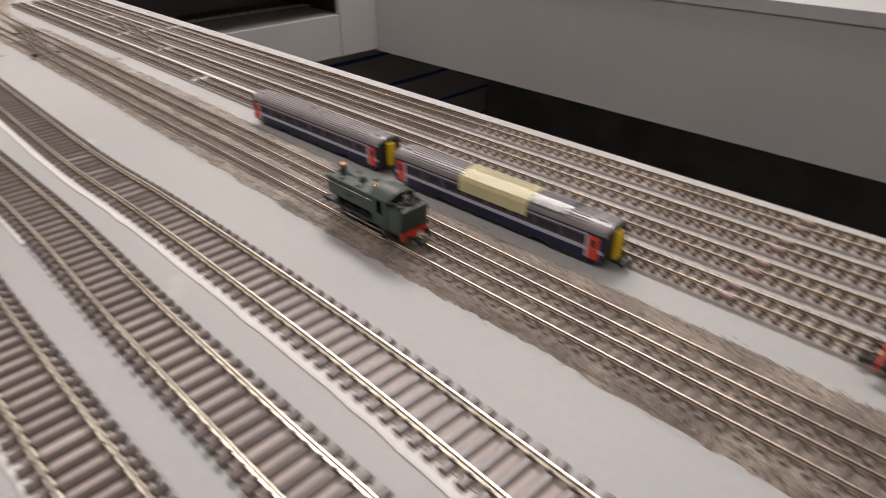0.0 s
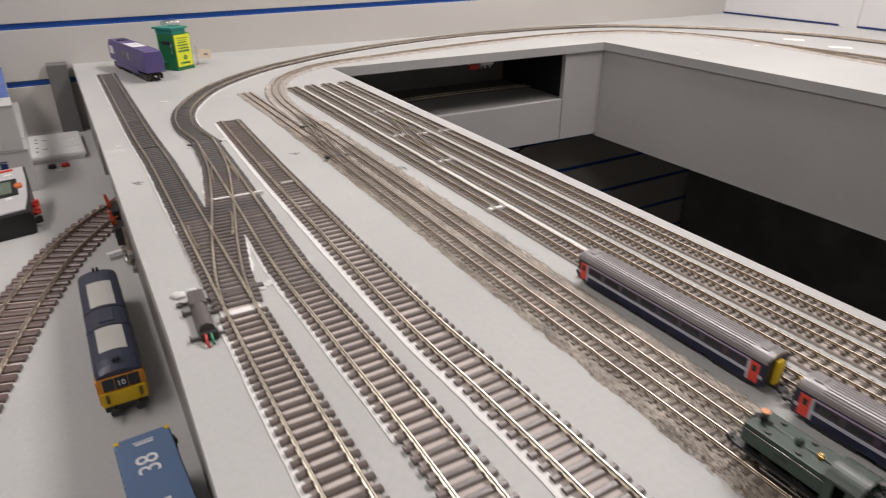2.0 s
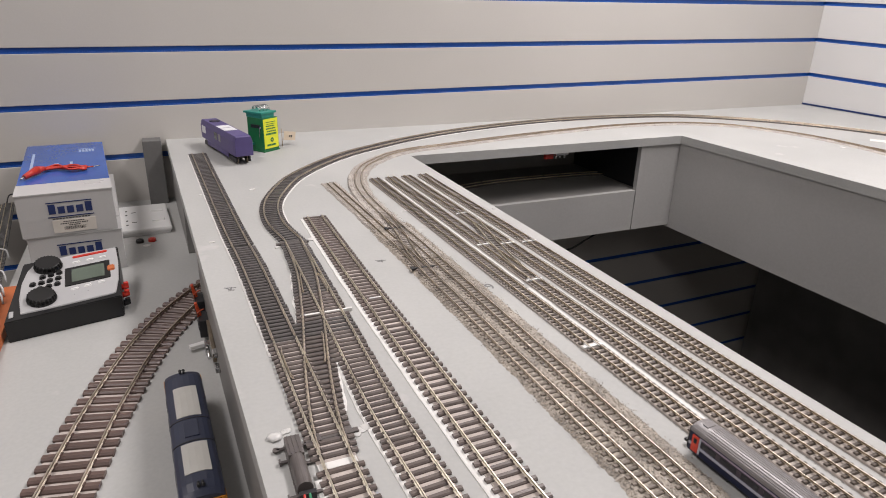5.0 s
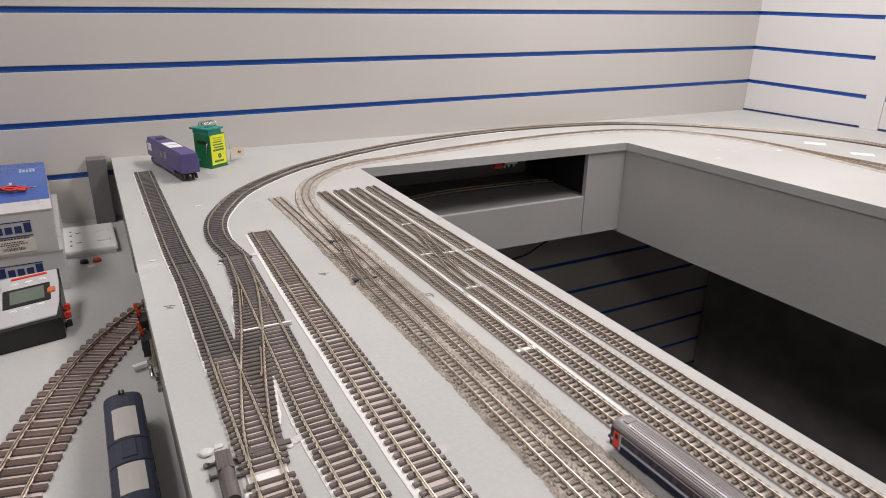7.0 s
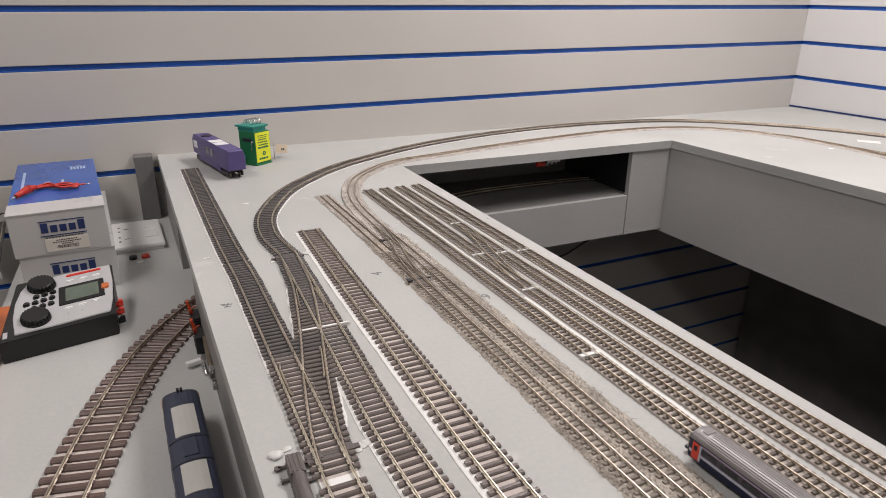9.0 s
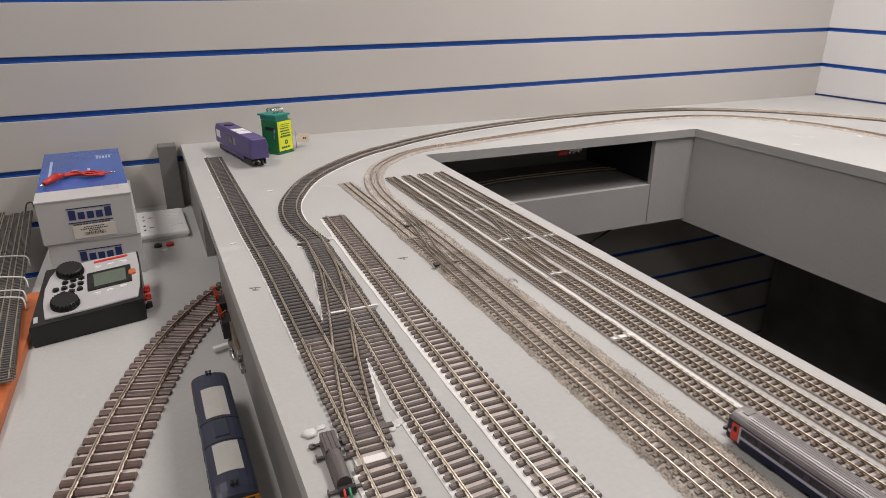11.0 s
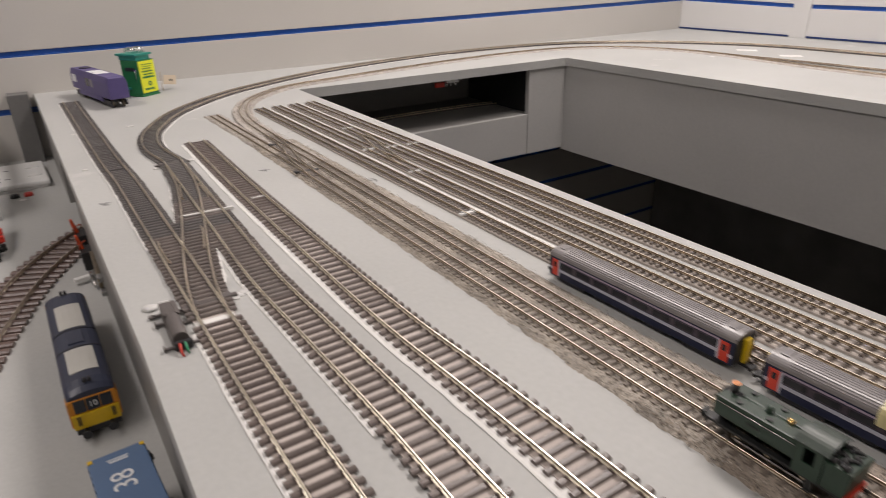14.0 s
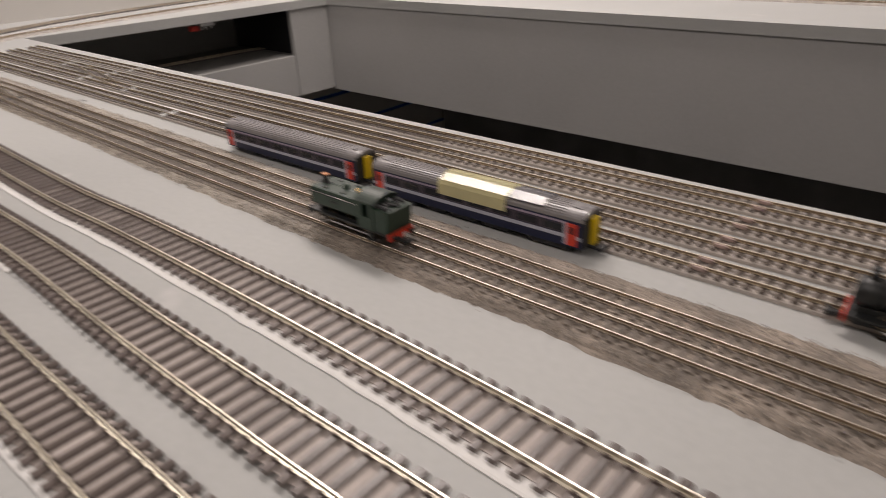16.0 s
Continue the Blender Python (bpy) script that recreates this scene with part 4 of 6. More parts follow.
# wiring where the large track meets the board edge
ORANGE_WIRE = mat("orange_wire", (0.34, 0.05, 0.015), 0.4, vary=0.1)
tb = thing("terminal_block", "black screw terminal block with orange wires on the panel", "connector")
for yy, zz in ((1.015, 0.905), (0.975, 0.898)):
    bm = bmesh.new()
    x = left_edge(yy) + 0.003
    box(bm, x - 0.011, x, yy - 0.014, yy + 0.014, zz - 0.008, zz + 0.014, bevel=0.0008)
    for k in range(4):
        cyl(bm, (x - 0.0118, yy - 0.0105 + k * 0.007, zz + 0.003), (x - 0.010, yy - 0.0105 + k * 0.007, zz + 0.003), 0.0022, n=8)
    part("block", bm, BLACK, tb)
LEVER = mat("orange_red_plastic", (0.55, 0.07, 0.02), 0.4, vary=0.12, scale=80)
for yy, zz in ((1.021, 0.917), (0.981, 0.910)):
    x = left_edge(yy) + 0.002
    bm = bmesh.new()
    box(bm, -0.0035, 0.0015, -0.0045, 0.0045, 0.0, 0.019, taper=(0.6, 0.55), bevel=0.0006, m=pose(x - 0.0065, yy, zz, 4, -10, 0))
    part("lever", bm, LEVER, tb, "orange red lever")
    wire("lead_wire", [(x - 0.008, yy - 0.006, zz), (x - 0.010, yy - 0.010, zz + 0.008), (x - 0.005, yy - 0.014, zz + 0.014), (x, yy - 0.016, zz + 0.016)], 0.0009, ORANGE_WIRE, tb)
bm = bmesh.new()
x = left_edge(0.92) + 0.003
box(bm, x - 0.004, x, 0.885, 0.957, 0.898, 0.915, bevel=0.0008)
part("metal_strip", bm, RAIL_DULL, tb)
bm = bmesh.new()
x = left_edge(0.965)
box(bm, -0.009, 0.009, -0.0035, 0.0035, -0.0022, 0.0022, m=pose(x - 0.013, 0.952, 0.886, 0, 0, 15), bevel=0.0006)
part("white_plug", bm, WHITE_PLASTIC, tb)
bm = bmesh.new()
box(bm, -0.004, 0.004, -0.006, 0.006, -0.012, 0.002, m=pose(x - 0.002, 0.930, 0.898), bevel=0.0006)
cyl(bm, (x - 0.003, 0.905, 0.893), (x - 0.003, 0.935, 0.893), 0.002, n=8)
part("screw", bm, BRIGHT_STEEL, tb)
for yy, zz in ((0.88, 0.912), (0.865, 0.902)):
    bm = bmesh.new()
    x = left_edge(yy) + 0.003
    box(bm, x - 0.005, x, yy - 0.006, yy + 0.006, zz - 0.003, zz + 0.003, bevel=0.0008)
    tagged(part("metal_clip", bm, BRIGHT_STEEL), "small metal wire clip on the grey panel", "clip")

# blue diesel with yellow ends
NAVY = mat("rail_blue_paint", (0.030, 0.037, 0.068), 0.38, vary=0.15, scale=60, fine=800, bump=0.05)
YELLOW = mat("warning_yellow", (0.66, 0.42, 0.01), 0.4, vary=0.1, scale=70)
AMBER = mat("amber_yellow", (0.62, 0.24, 0.02), 0.4, vary=0.1, scale=70)
PALE_GREY = mat("pale_grey_roof", (0.52, 0.51, 0.475), 0.5, vary=0.06, scale=50)
GLASS_DARK = mat("dark_glazing", (0.02, 0.023, 0.03), 0.12, vary=0.2, scale=80, bump=0.0)


WHITE_PRINT = mat("white_print", (0.72, 0.73, 0.74), 0.5, vary=0.04)


def letters(name, text, size, material, m, parent=None, label="", depth=0.0002):
    cu = bpy.data.curves.new(name, "FONT")
    cu.body, cu.size, cu.extrude, cu.align_x, cu.align_y = text, size, depth, "CENTER", "CENTER"
    tmp = new(name, cu)
    me = bpy.data.meshes.new_from_object(tmp.evaluated_get(bpy.context.evaluated_depsgraph_get()))
    bpy.data.objects.remove(tmp)
    bpy.data.curves.remove(cu)
    me.materials.clear()
    me.materials.append(material)
    ob = new(name, me)
    if parent is not None:
        ob.parent = parent
    ob.matrix_local = m
    return tagged(ob, label) if label else ob


def loft(bm, sections, mi=0):
    """Join closed rings, each a list of points."""
    rings = [[bm.verts.new(p) for p in s] for s in sections]
    n = len(rings[0])
    for a, b in zip(rings, rings[1:]):
        for k in range(n):
            f = bm.faces.new((a[k], a[(k + 1) % n], b[(k + 1) % n], b[k]))
            f.material_index = mi
    bm.faces.new(rings[0][::-1]).material_index = mi
    bm.faces.new(rings[-1]).material_index = mi
    bmesh.ops.recalc_face_normals(bm, faces=bm.faces)


def shell(hw, z0, z1, crown, n=8, lean=0.0):
    """Half-round topped cross-section, as (x, z)."""
    pts = [(-hw, z0), (-hw, z1)]
    for i in range(1, n):
        a = math.pi * i / n
        pts.append((-math.cos(a) * (hw - lean), z1 + crown * math.sin(a) ** 0.8))
    return pts + [(hw, z1), (hw, z0)]


def bogie(parent, y, gauge, r, wb, z0, hw):
    b = part_at("bogie", parent, lambda m: (box(m, -hw, -hw + 0.003, y - wb * 0.75, y + wb * 0.75, z0 + r * 0.5, z0 + r * 1.9, bevel=0.0005), box(m, hw - 0.003, hw, y - wb * 0.75, y + wb * 0.75, z0 + r * 0.5, z0 + r * 1.9, bevel=0.0005), box(m, -hw * 0.8, hw * 0.8, y - wb * 0.3, y + wb * 0.3, z0 + r * 1.2, z0 + r * 1.9)), BLACK)
    for k in (-0.5, 0.5):
        for s in (-1, 1):
            bm = bmesh.new()
            x = s * gauge / 2
            cyl(bm, (x - 0.001 * s, y + k * wb, z0 + r), (x + 0.0012 * s, y + k * wb, z0 + r), r, r * 0.97, 20)
            part("wheel", bm, RAIL_DULL, b)


def part_at(name, parent, fill, material, label=""):
    bm = bmesh.new()
    fill(bm)
    return part(name, bm, material, parent, label)


dz = thing("diesel_locomotive", "navy blue model diesel locomotive with yellow ends and pale roof panels", "locomotive", pose(-0.0605, 0.745, LOW, 0, 0, 1.6))
L2, HW = 0.0935, 0.0170
bm = bmesh.new()
prof = shell(HW, 0.013, 0.037, 0.0085, 10)
lo1 = shell(HW * 0.985, 0.013, 0.0362, 0.0078, 10)
lo2 = shell(HW * 0.945, 0.013, 0.0350, 0.0060, 10)
loft(bm, [[(x, y, z) for x, z in p] for y, p in ((-L2 + 0.0014, lo2), (-L2 + 0.006, lo1), (-L2 + 0.014, prof), (L2 - 0.014, prof), (L2 - 0.006, lo1), (L2 - 0.0014, lo2))])
part("body", bm, NAVY, dz)
for s in (-1, 1):
    bm = bmesh.new()
    box(bm, -HW * 0.94, HW * 0.94, s * (L2 - 0.0012) - 0.0008, s * (L2 - 0.0012) + 0.0008, 0.0125, 0.0362, bevel=0.0004)
    for e in (-1, 1):
        box(bm, e * HW * 0.985 - 0.0006, e * HW * 0.985 + 0.0006, s * (L2 - 0.006) - 0.0052, s * (L2 - 0.006) + 0.0052, 0.0128, 0.0345, bevel=0.0003)
    cab = part("cab_end", bm, AMBER, dz, "amber and yellow cab end")
    bm = bmesh.new()
    box(bm, -HW * 0.95, HW * 0.95, s * L2 - 0.0013, s * L2 + 0.0016, 0.0115, 0.0240, bevel=0.0006)
    part("nose_panel", bm, YELLOW, cab, "bright yellow nose panel")
    m = Matrix.Translation((0, s * (L2 - 0.0004), 0.0302)) @ Matrix.Rotation(s * radians(4), 4, "X")
    for x0, x1 in ((-0.0130, -0.0050), (-0.0046, 0.0046), (0.0050, 0.0130)):
        bm = bmesh.new()
        box(bm, x0, x1, -0.0006, 0.0006, -0.0052, 0.0052, m=m, bevel=0.0004)
        part("windscreen", bm, GLASS_DARK, cab)
    letters("headcode", "10", 0.0062, WHITE_PRINT, pose(0, s * (L2 + 0.0007), 0.0302, 90, 0, 180 if s > 0 else 0), cab, "white headcode 10")
    for x in (-0.0118, 0.0118):
        bm = bmesh.new()
        for k in range(2):
            box(bm, x - 0.001 + k * 0.0014, x - 0.0002 + k * 0.0014, s * (L2 + 0.0012) - 0.0007, s * (L2 + 0.0012) + 0.0007, 0.015, 0.0225)
        part("jumper_cable", bm, BLACK, cab)
        bm = bmesh.new()
        cyl(bm, (x * 0.75, s * L2, 0.0095), (x * 0.75, s * (L2 + 0.007), 0.0095), 0.0016, n=10)
        cyl(bm, (x * 0.75, s * (L2 + 0.007), 0.0095), (x * 0.75, s * (L2 + 0.008), 0.0095), 0.0034, n=14)
        part("buffer", bm, BLACK, cab)
    bm = bmesh.new()
    box(bm, -HW * 0.9, HW * 0.9, s * (L2 - 0.003) - 0.003, s * (L2 - 0.003) + 0.0035, 0.006, 0.0125, bevel=0.0005)
    part("buffer_beam", bm, BLACK, cab)
    bm = bmesh.new()
    for x in (-0.0016, 0.0016):
        cyl(bm, (x, s * (L2 - 0.0095), 0.0425), (x, s * (L2 - 0.0095), 0.0465), 0.0008, n=8)
        cyl(bm, (x, s * (L2 - 0.0115), 0.0465), (x, s * (L2 - 0.0065), 0.0465), 0.0010, 0.0014, 8)
    part("horn", bm, BLACK, dz)
    bogie(dz, s * 0.060, 0.0165, 0.0065, 0.033, 0.0, 0.0145)


def roof_skin(y0, y1, out, lim, material, name, parent, label=""):
    bm = bmesh.new()
    pts = [(x, z) for x, z in prof if abs(x) < lim and z > 0.036]
    n = len(pts)
    lo = [[bm.verts.new((x, y, z)) for x, z in pts] for y in (y0, y1)]
    hi = [[bm.verts.new((x * 1.02, y, z + out)) for x, z in pts] for y in (y0, y1)]
    for g in (lo, hi):
        for k in range(n - 1):
            bm.faces.new((g[0][k], g[0][k + 1], g[1][k + 1], g[1][k]))
    for e in (0, 1):
        for k in range(n - 1):
            bm.faces.new((lo[e][k], lo[e][k + 1], hi[e][k + 1], hi[e][k]))
    for k in (0, n - 1):
        bm.faces.new((lo[0][k], lo[1][k], hi[1][k], hi[0][k]))
    bmesh.ops.recalc_face_normals(bm, faces=bm.faces)
    return part(name, bm, material, parent, label)


roof_skin(-0.069, -0.031, 0.0006, 0.0125, PALE_GREY, "roof_panel", dz, "pale grey roof panel")
roof_skin(0.0085, 0.0575, 0.0006, 0.0125, PALE_GREY, "roof_panel", dz, "pale grey roof panel")
roof_skin(-0.0285, -0.0272, 0.0003, 0.0165, BLACK, "roof_rib", dz)
roof_skin(0.0045, 0.0058, 0.0003, 0.0165, BLACK, "roof_rib", dz)
bm = bmesh.new()
box(bm, -0.006, 0.006, -0.022, 0.001, 0.0445, 0.0462, bevel=0.0006)
part("roof_hatch", bm, NAVY, dz)
for s in (-1, 1):
    for yy in (-0.055, -0.02, 0.02, 0.055):
        bm = bmesh.new()
        box(bm, s * HW - 0.0004, s * HW + 0.0004, yy - 0.008, yy + 0.008, 0.027, 0.034, bevel=0.0003)
        part("side_grille" if abs(yy) < 0.03 else "side_window", bm, BLACK if abs(yy) < 0.03 else GLASS_DARK, dz)
bm = bmesh.new()
box(bm, -0.012, 0.012, -0.028, 0.028, 0.004, 0.0128, bevel=0.001)
part("underframe_tank", bm, BLACK, dz)

# blue container on a flat wagon
CBLUE = mat("container_blue", (0.085, 0.15, 0.27), 0.42, vary=0.08, scale=40, fine=600, bump=0.08)


ct = thing("container_wagon", "blue container wagon with white roof lettering on the lower board", "wagon", pose(-0.0505, 0.562, LOW, 0, 0, 4.0))
CL, CH = 0.170, 0.034
bm = bmesh.new()
box(bm, -0.0165, 0.0165, -CL, 0, 0.0125, 0.0125 + CH, bevel=0.0008)
box_body = part("container", bm, CBLUE, ct)
bm = bmesh.new()
box(bm, -0.0004, 0.0004, 0, 0.0035, 0.015, 0.044)
rib = part("side_rib", bm, CBLUE, box_body)
for k in range(24):
    for s in (-1, 1):
        if k or s > 0:
            rib = new("side_rib", rib.data)
            rib.parent = box_body
        rib.location = (s * 0.0167, -CL + 0.004 + k * 0.007, 0)
letters("roof_number", "38", 0.0185, WHITE_PRINT, pose(-0.0005, -0.0305, 0.0125 + CH + 0.0002, 0, 0, 90), ct, "white number 38")
for k, (a, b) in enumerate(((0, 0), (1, 0), (2, 0), (3, 0), (4, 0), (5, 0))):
    bm = bmesh.new()
    y = -0.062 - k * 0.0135
    box(bm, -0.0058, 0.0048, y - 0.0048, y - 0.0018, 0.0125 + CH, 0.0125 + CH + 0.0004, bevel=0.0002)
    if k in (0, 3):
        box(bm, -0.0085, -0.0060, y - 0.008, y + 0.0015, 0.0125 + CH, 0.0125 + CH + 0.0004, bevel=0.0002)
    else:
        box(bm, -0.0058, 0.0048, y + 0.0012, y + 0.0042, 0.0125 + CH, 0.0125 + CH + 0.0004, bevel=0.0002)
        box(bm, 0.0022, 0.0048, y - 0.0018, y + 0.0012, 0.0125 + CH, 0.0125 + CH + 0.0004)
    part("roof_mark", bm, WHITE_PRINT, ct, "white lettering as plain shapes")
bm = bmesh.new()
box(bm, -0.0055, 0.0055, -0.0105, -0.0092, 0.0125 + CH, 0.0125 + CH + 0.0003)
box(bm, -0.0065, 0.0060, -0.0080, -0.0072, 0.0125 + CH, 0.0125 + CH + 0.0003)
part("small_print", bm, WHITE_PRINT, ct)
for s in (-1, 1):
    bm = bmesh.new()
    box(bm, s * 0.0152 - 0.0014, s * 0.0152 + 0.0014, -0.004, -0.001, 0.0125 + CH - 0.0005, 0.0125 + CH + 0.0006)
    part("corner_casting", bm, YELLOW, ct)
    bogie(ct, -CL / 2 + s * 0.058, 0.0165, 0.0055, 0.022, 0.0, 0.0135)
bm = bmesh.new()
box(bm, -0.0150, 0.0150, -CL - 0.004, 0.004, 0.009, 0.0124, bevel=0.0006)
part("wagon_deck", bm, BLACK, ct)
bm = bmesh.new()
cyl(bm, (0.0175, -0.006, 0.036), (0.0195, -0.006, 0.036), 0.0022, n=10)
box(bm, 0.0165, 0.0185, -0.010, -0.003, 0.030, 0.040, bevel=0.0005)
part("side_fitting", bm, BLACK, ct)


# ---------- trains on the upper board ----------
COACH_NAVY = mat("coach_navy", (0.013, 0.017, 0.045), 0.32, vary=0.15, scale=120, fine=1500, bump=0.04)
COACH_WHITE = mat("coach_white_stripe", (0.42, 0.43, 0.50), 0.4, vary=0.05, scale=100)
COACH_BAND = mat("coach_dark_band", (0.045, 0.035, 0.05), 0.3, vary=0.15, scale=120)
COACH_LILAC = mat("coach_lilac_line", (0.34, 0.28, 0.36), 0.4, vary=0.08, scale=100)
COACH_ROOF = mat("coach_grey_roof", (0.205, 0.192, 0.192), 0.30, vary=0.1, scale=60, fine=900, bump=0.06)
DOOR_RED = mat("door_red", (0.62, 0.055, 0.03), 0.35, vary=0.1, scale=120)
END_YELLOW = mat("gangway_yellow", (0.70, 0.48, 0.01), 0.4, vary=0.08, scale=120)
CARD_YELLOW = mat("pale_yellow_card", (0.90, 0.84, 0.52), 0.22, coat=0.5, vary=0.05, scale=60, fine=700, bump=0.05)


def coach(at, label):
    """A small corridor coach; its length runs along y, the body on two bogies."""
    L, hw = 0.0705, 0.0092
    t = thing("passenger_coach", label, "coach", at @ Matrix.Diagonal((1, 1, 0.94, 1)), group="passenger coaches")
    z0, z1 = 0.0048, 0.0205
    bm = bmesh.new()
    box(bm, -hw, hw, -L, L, z0, z1, bevel=0.0006, taper=(0.965, 1.0))
    part("body", bm, COACH_NAVY, t)

    def band(name, za, zb, material, out, y0=-L + 0.0085, y1=L - 0.0085, lab=""):
        for s in (-1, 1):
            bm = bmesh.new()
            k = 1 - 0.035 * ((za + zb) / 2 - z0) / (z1 - z0)
            x = s * hw * k
            box(bm, x - out, x + out, y0, y1, za, zb)
            part(name, bm, material, t, lab)

    band("waist_stripe", 0.0098, 0.0118, COACH_WHITE, 0.00022, -L + 0.0005, L - 0.0005, "pale waist stripe")
    band("window_band", 0.0123, 0.0172, COACH_BAND, 0.00018)
    band("roof_line", 0.0177, 0.0188, COACH_LILAC, 0.0002)
    for s in (-1, 1):
        for k in range(8):
            y = -L + 0.0155 + k * (2 * L - 0.031) / 7
            bm = bmesh.new()
            box(bm, s * hw * 0.978 - 0.0003, s * hw * 0.978 + 0.0003, y - 0.0062, y + 0.0062, 0.0129, 0.0167, bevel=0.00025)
            part("side_window", bm, GLASS_DARK, t)
        for e in (-1, 1):
            bm = bmesh.new()
            box(bm, s * hw * 0.985 - 0.0004, s * hw * 0.985 + 0.0004, e * (L - 0.0055) - 0.0028, e * (L - 0.0055) + 0.0028, 0.0060, 0.0184, bevel=0.0002)
            d = part("door", bm, DOOR_RED, t, "bright red end door")
            bm = bmesh.new()
            box(bm, s * hw * 0.98 - 0.0006, s * hw * 0.98 + 0.0006, e * (L - 0.0055) - 0.0012, e * (L - 0.0055) + 0.0012, 0.0128, 0.0166)
            part("door_window", bm, GLASS_DARK, d)
            bm = bmesh.new()
            box(bm, s * hw * 0.985 - 0.0003, s * hw * 0.985 + 0.0003, e * (L - 0.0090) - 0.0007, e * (L - 0.0090) + 0.0007, 0.0060, 0.0184)
            part("door_edge", bm, COACH_WHITE, t)
    pr = [(-hw * 0.985, 0.0)]
    pr += [(-hw * 0.985 * math.cos(a), 0.0052 * math.sin(a) ** 0.75) for a in [math.pi * i / 14 for i in range(1, 14)]] + [(hw * 0.985, 0.0)]
    bm = bmesh.new()
    ys = [-L - 0.0006, -L + 0.002, L - 0.002, L + 0.0006]
    loft(bm, [[(x * (0.96 if i in (0, 3) else 1), y, z1 - 0.0006 + z * (0.93 if i in (0, 3) else 1)) for x, z in pr] for i, y in enumerate(ys)])
    for f in bm.faces:
        f.smooth = False
    roof = part("roof", bm, COACH_ROOF, t, "ribbed grey roof")
    for i in range(2, 13):
        a = math.pi * i / 14
        bm = bmesh.new()
        x, z = -hw * 0.985 * math.cos(a), z1 - 0.0006 + 0.0052 * math.sin(a) ** 0.75
        box(bm, x - 0.00022, x + 0.00022, -L + 0.011, L - 0.011, z - 0.0002, z + 0.00022)
        part("roof_rib", bm, COACH_ROOF, roof)
    for e in (-1, 1):
        bm = bmesh.new()
        box(bm, -0.0035, 0.0035, e * (L - 0.006) - 0.0022, e * (L - 0.006) + 0.0022, z1 + 0.0040, z1 + 0.0050, bevel=0.0003)
        part("roof_vent", bm, COACH_ROOF, roof)
        bm = bmesh.new()
        box(bm, -hw * 0.93, hw * 0.93, e * (L + 0.0004) - 0.0006, e * (L + 0.0004) + 0.0006, z0 + 0.0005, z1 + 0.0015, bevel=0.0003)
        g = part("end_wall", bm, BLACK, t)
        bm = bmesh.new()
        box(bm, -0.0027, 0.0027, e * (L + 0.0018) - 0.0012, e * (L + 0.0018) + 0.0012, z0 + 0.001, z1 + 0.0004, bevel=0.0005)
        part("gangway", bm, END_YELLOW, g, "yellow gangway end")
        bm = bmesh.new()
        box(bm, -0.0022, 0.0022, e * (L + 0.003) - 0.0005, e * (L + 0.003) + 0.0005, z0 + 0.009, z1 - 0.002)
        part("gangway_door", bm, END_YELLOW, g)
        bm = bmesh.new()
        box(bm, -0.0016, 0.0016, e * (L + 0.0035) - 0.004, e * (L + 0.0035) + 0.004, 0.0030, 0.0048, bevel=0.0003)
        box(bm, -0.0030, 0.0030, e * (L + 0.007) - 0.0012, e * (L + 0.007) + 0.0012, 0.0030, 0.0052, bevel=0.0003)
        part("coupling", bm, BLACK, t)
        bogie(t, e * (L - 0.0195), 0.009, 0.0031, 0.0165, 0.0, 0.0075)
    bm = bmesh.new()
    for y0, y1 in ((-0.028, -0.010), (-0.006, 0.012), (0.016, 0.030)):
        box(bm, -0.0072, 0.0072, y0, y1, 0.0018, 0.0047, bevel=0.0004)
    part("underframe_box", bm, BLACK, t)
    return t


coach(pose(0.2468, 0.4110, TOP, 0, 0, 1.6), "navy model coach with red end doors and grey ribbed roof")
coach(pose(0.2490, 0.2515, TOP, 0, 0, 1.9), "navy model coach with a pale yellow card over its roof")
# folded card lying over the second coach's roof
bm = bmesh.new()
pr = [(-0.0100, -0.0052), (-0.0097, 0.0012), (-0.0086, 0.0035), (-0.0022, 0.0057), (0.0016, 0.0061), (0.0060, 0.0049), (0.0092, 0.0020), (0.0100, -0.0052)]
rings = [[bm.verts.new((x * k, y, 0.0207 + z * k)) for k in (1.0,) for x, z in pr] for y in (-0.0225, -0.0223, -0.0218, 0.0, 0.0218, 0.0223, 0.0225)]
for a, b in zip(rings, rings[1:]):
    for k in range(len(pr) - 1):
        bm.faces.new((a[k], a[k + 1], b[k + 1], b[k]))
bmesh.ops.solidify(bm, geom=list(bm.faces), thickness=-0.0005)
bmesh.ops.recalc_face_normals(bm, faces=bm.faces)
card = part("card_sleeve", bm, CARD_YELLOW)
card.matrix_world = pose(0.2490, 0.2475, TOP, 0, 0, 1.9) @ Matrix.Diagonal((1, 1, 0.945, 1))
tagged(card, "pale yellow card sleeve folded over a coach roof", "card")
bm = bmesh.new()
pr2 = [(x * 0.985, z * 0.97) for x, z in pr[2:-1]]
rings = [[bm.verts.new((x, y, 0.0206 + z)) for x, z in pr2] for y in (-0.0445, -0.0443, -0.0438, -0.0237, -0.0232, -0.0230)]
for a, b in zip(rings, rings[1:]):
    for k in range(len(pr2) - 1):
        bm.faces.new((a[k], a[k + 1], b[k + 1], b[k]))
bmesh.ops.solidify(bm, geom=list(bm.faces), thickness=-0.0004)
bmesh.ops.recalc_face_normals(bm, faces=bm.faces)
tape = part("clear_tape", bm, mat("glossy_grey_tape", (0.30, 0.29, 0.30), 0.24, coat=0.6, vary=0.08, scale=70, bump=0.02))
tape.matrix_world = card.matrix_world
tagged(tape, "glossy grey tape over a coach roof beside the card", "tape")

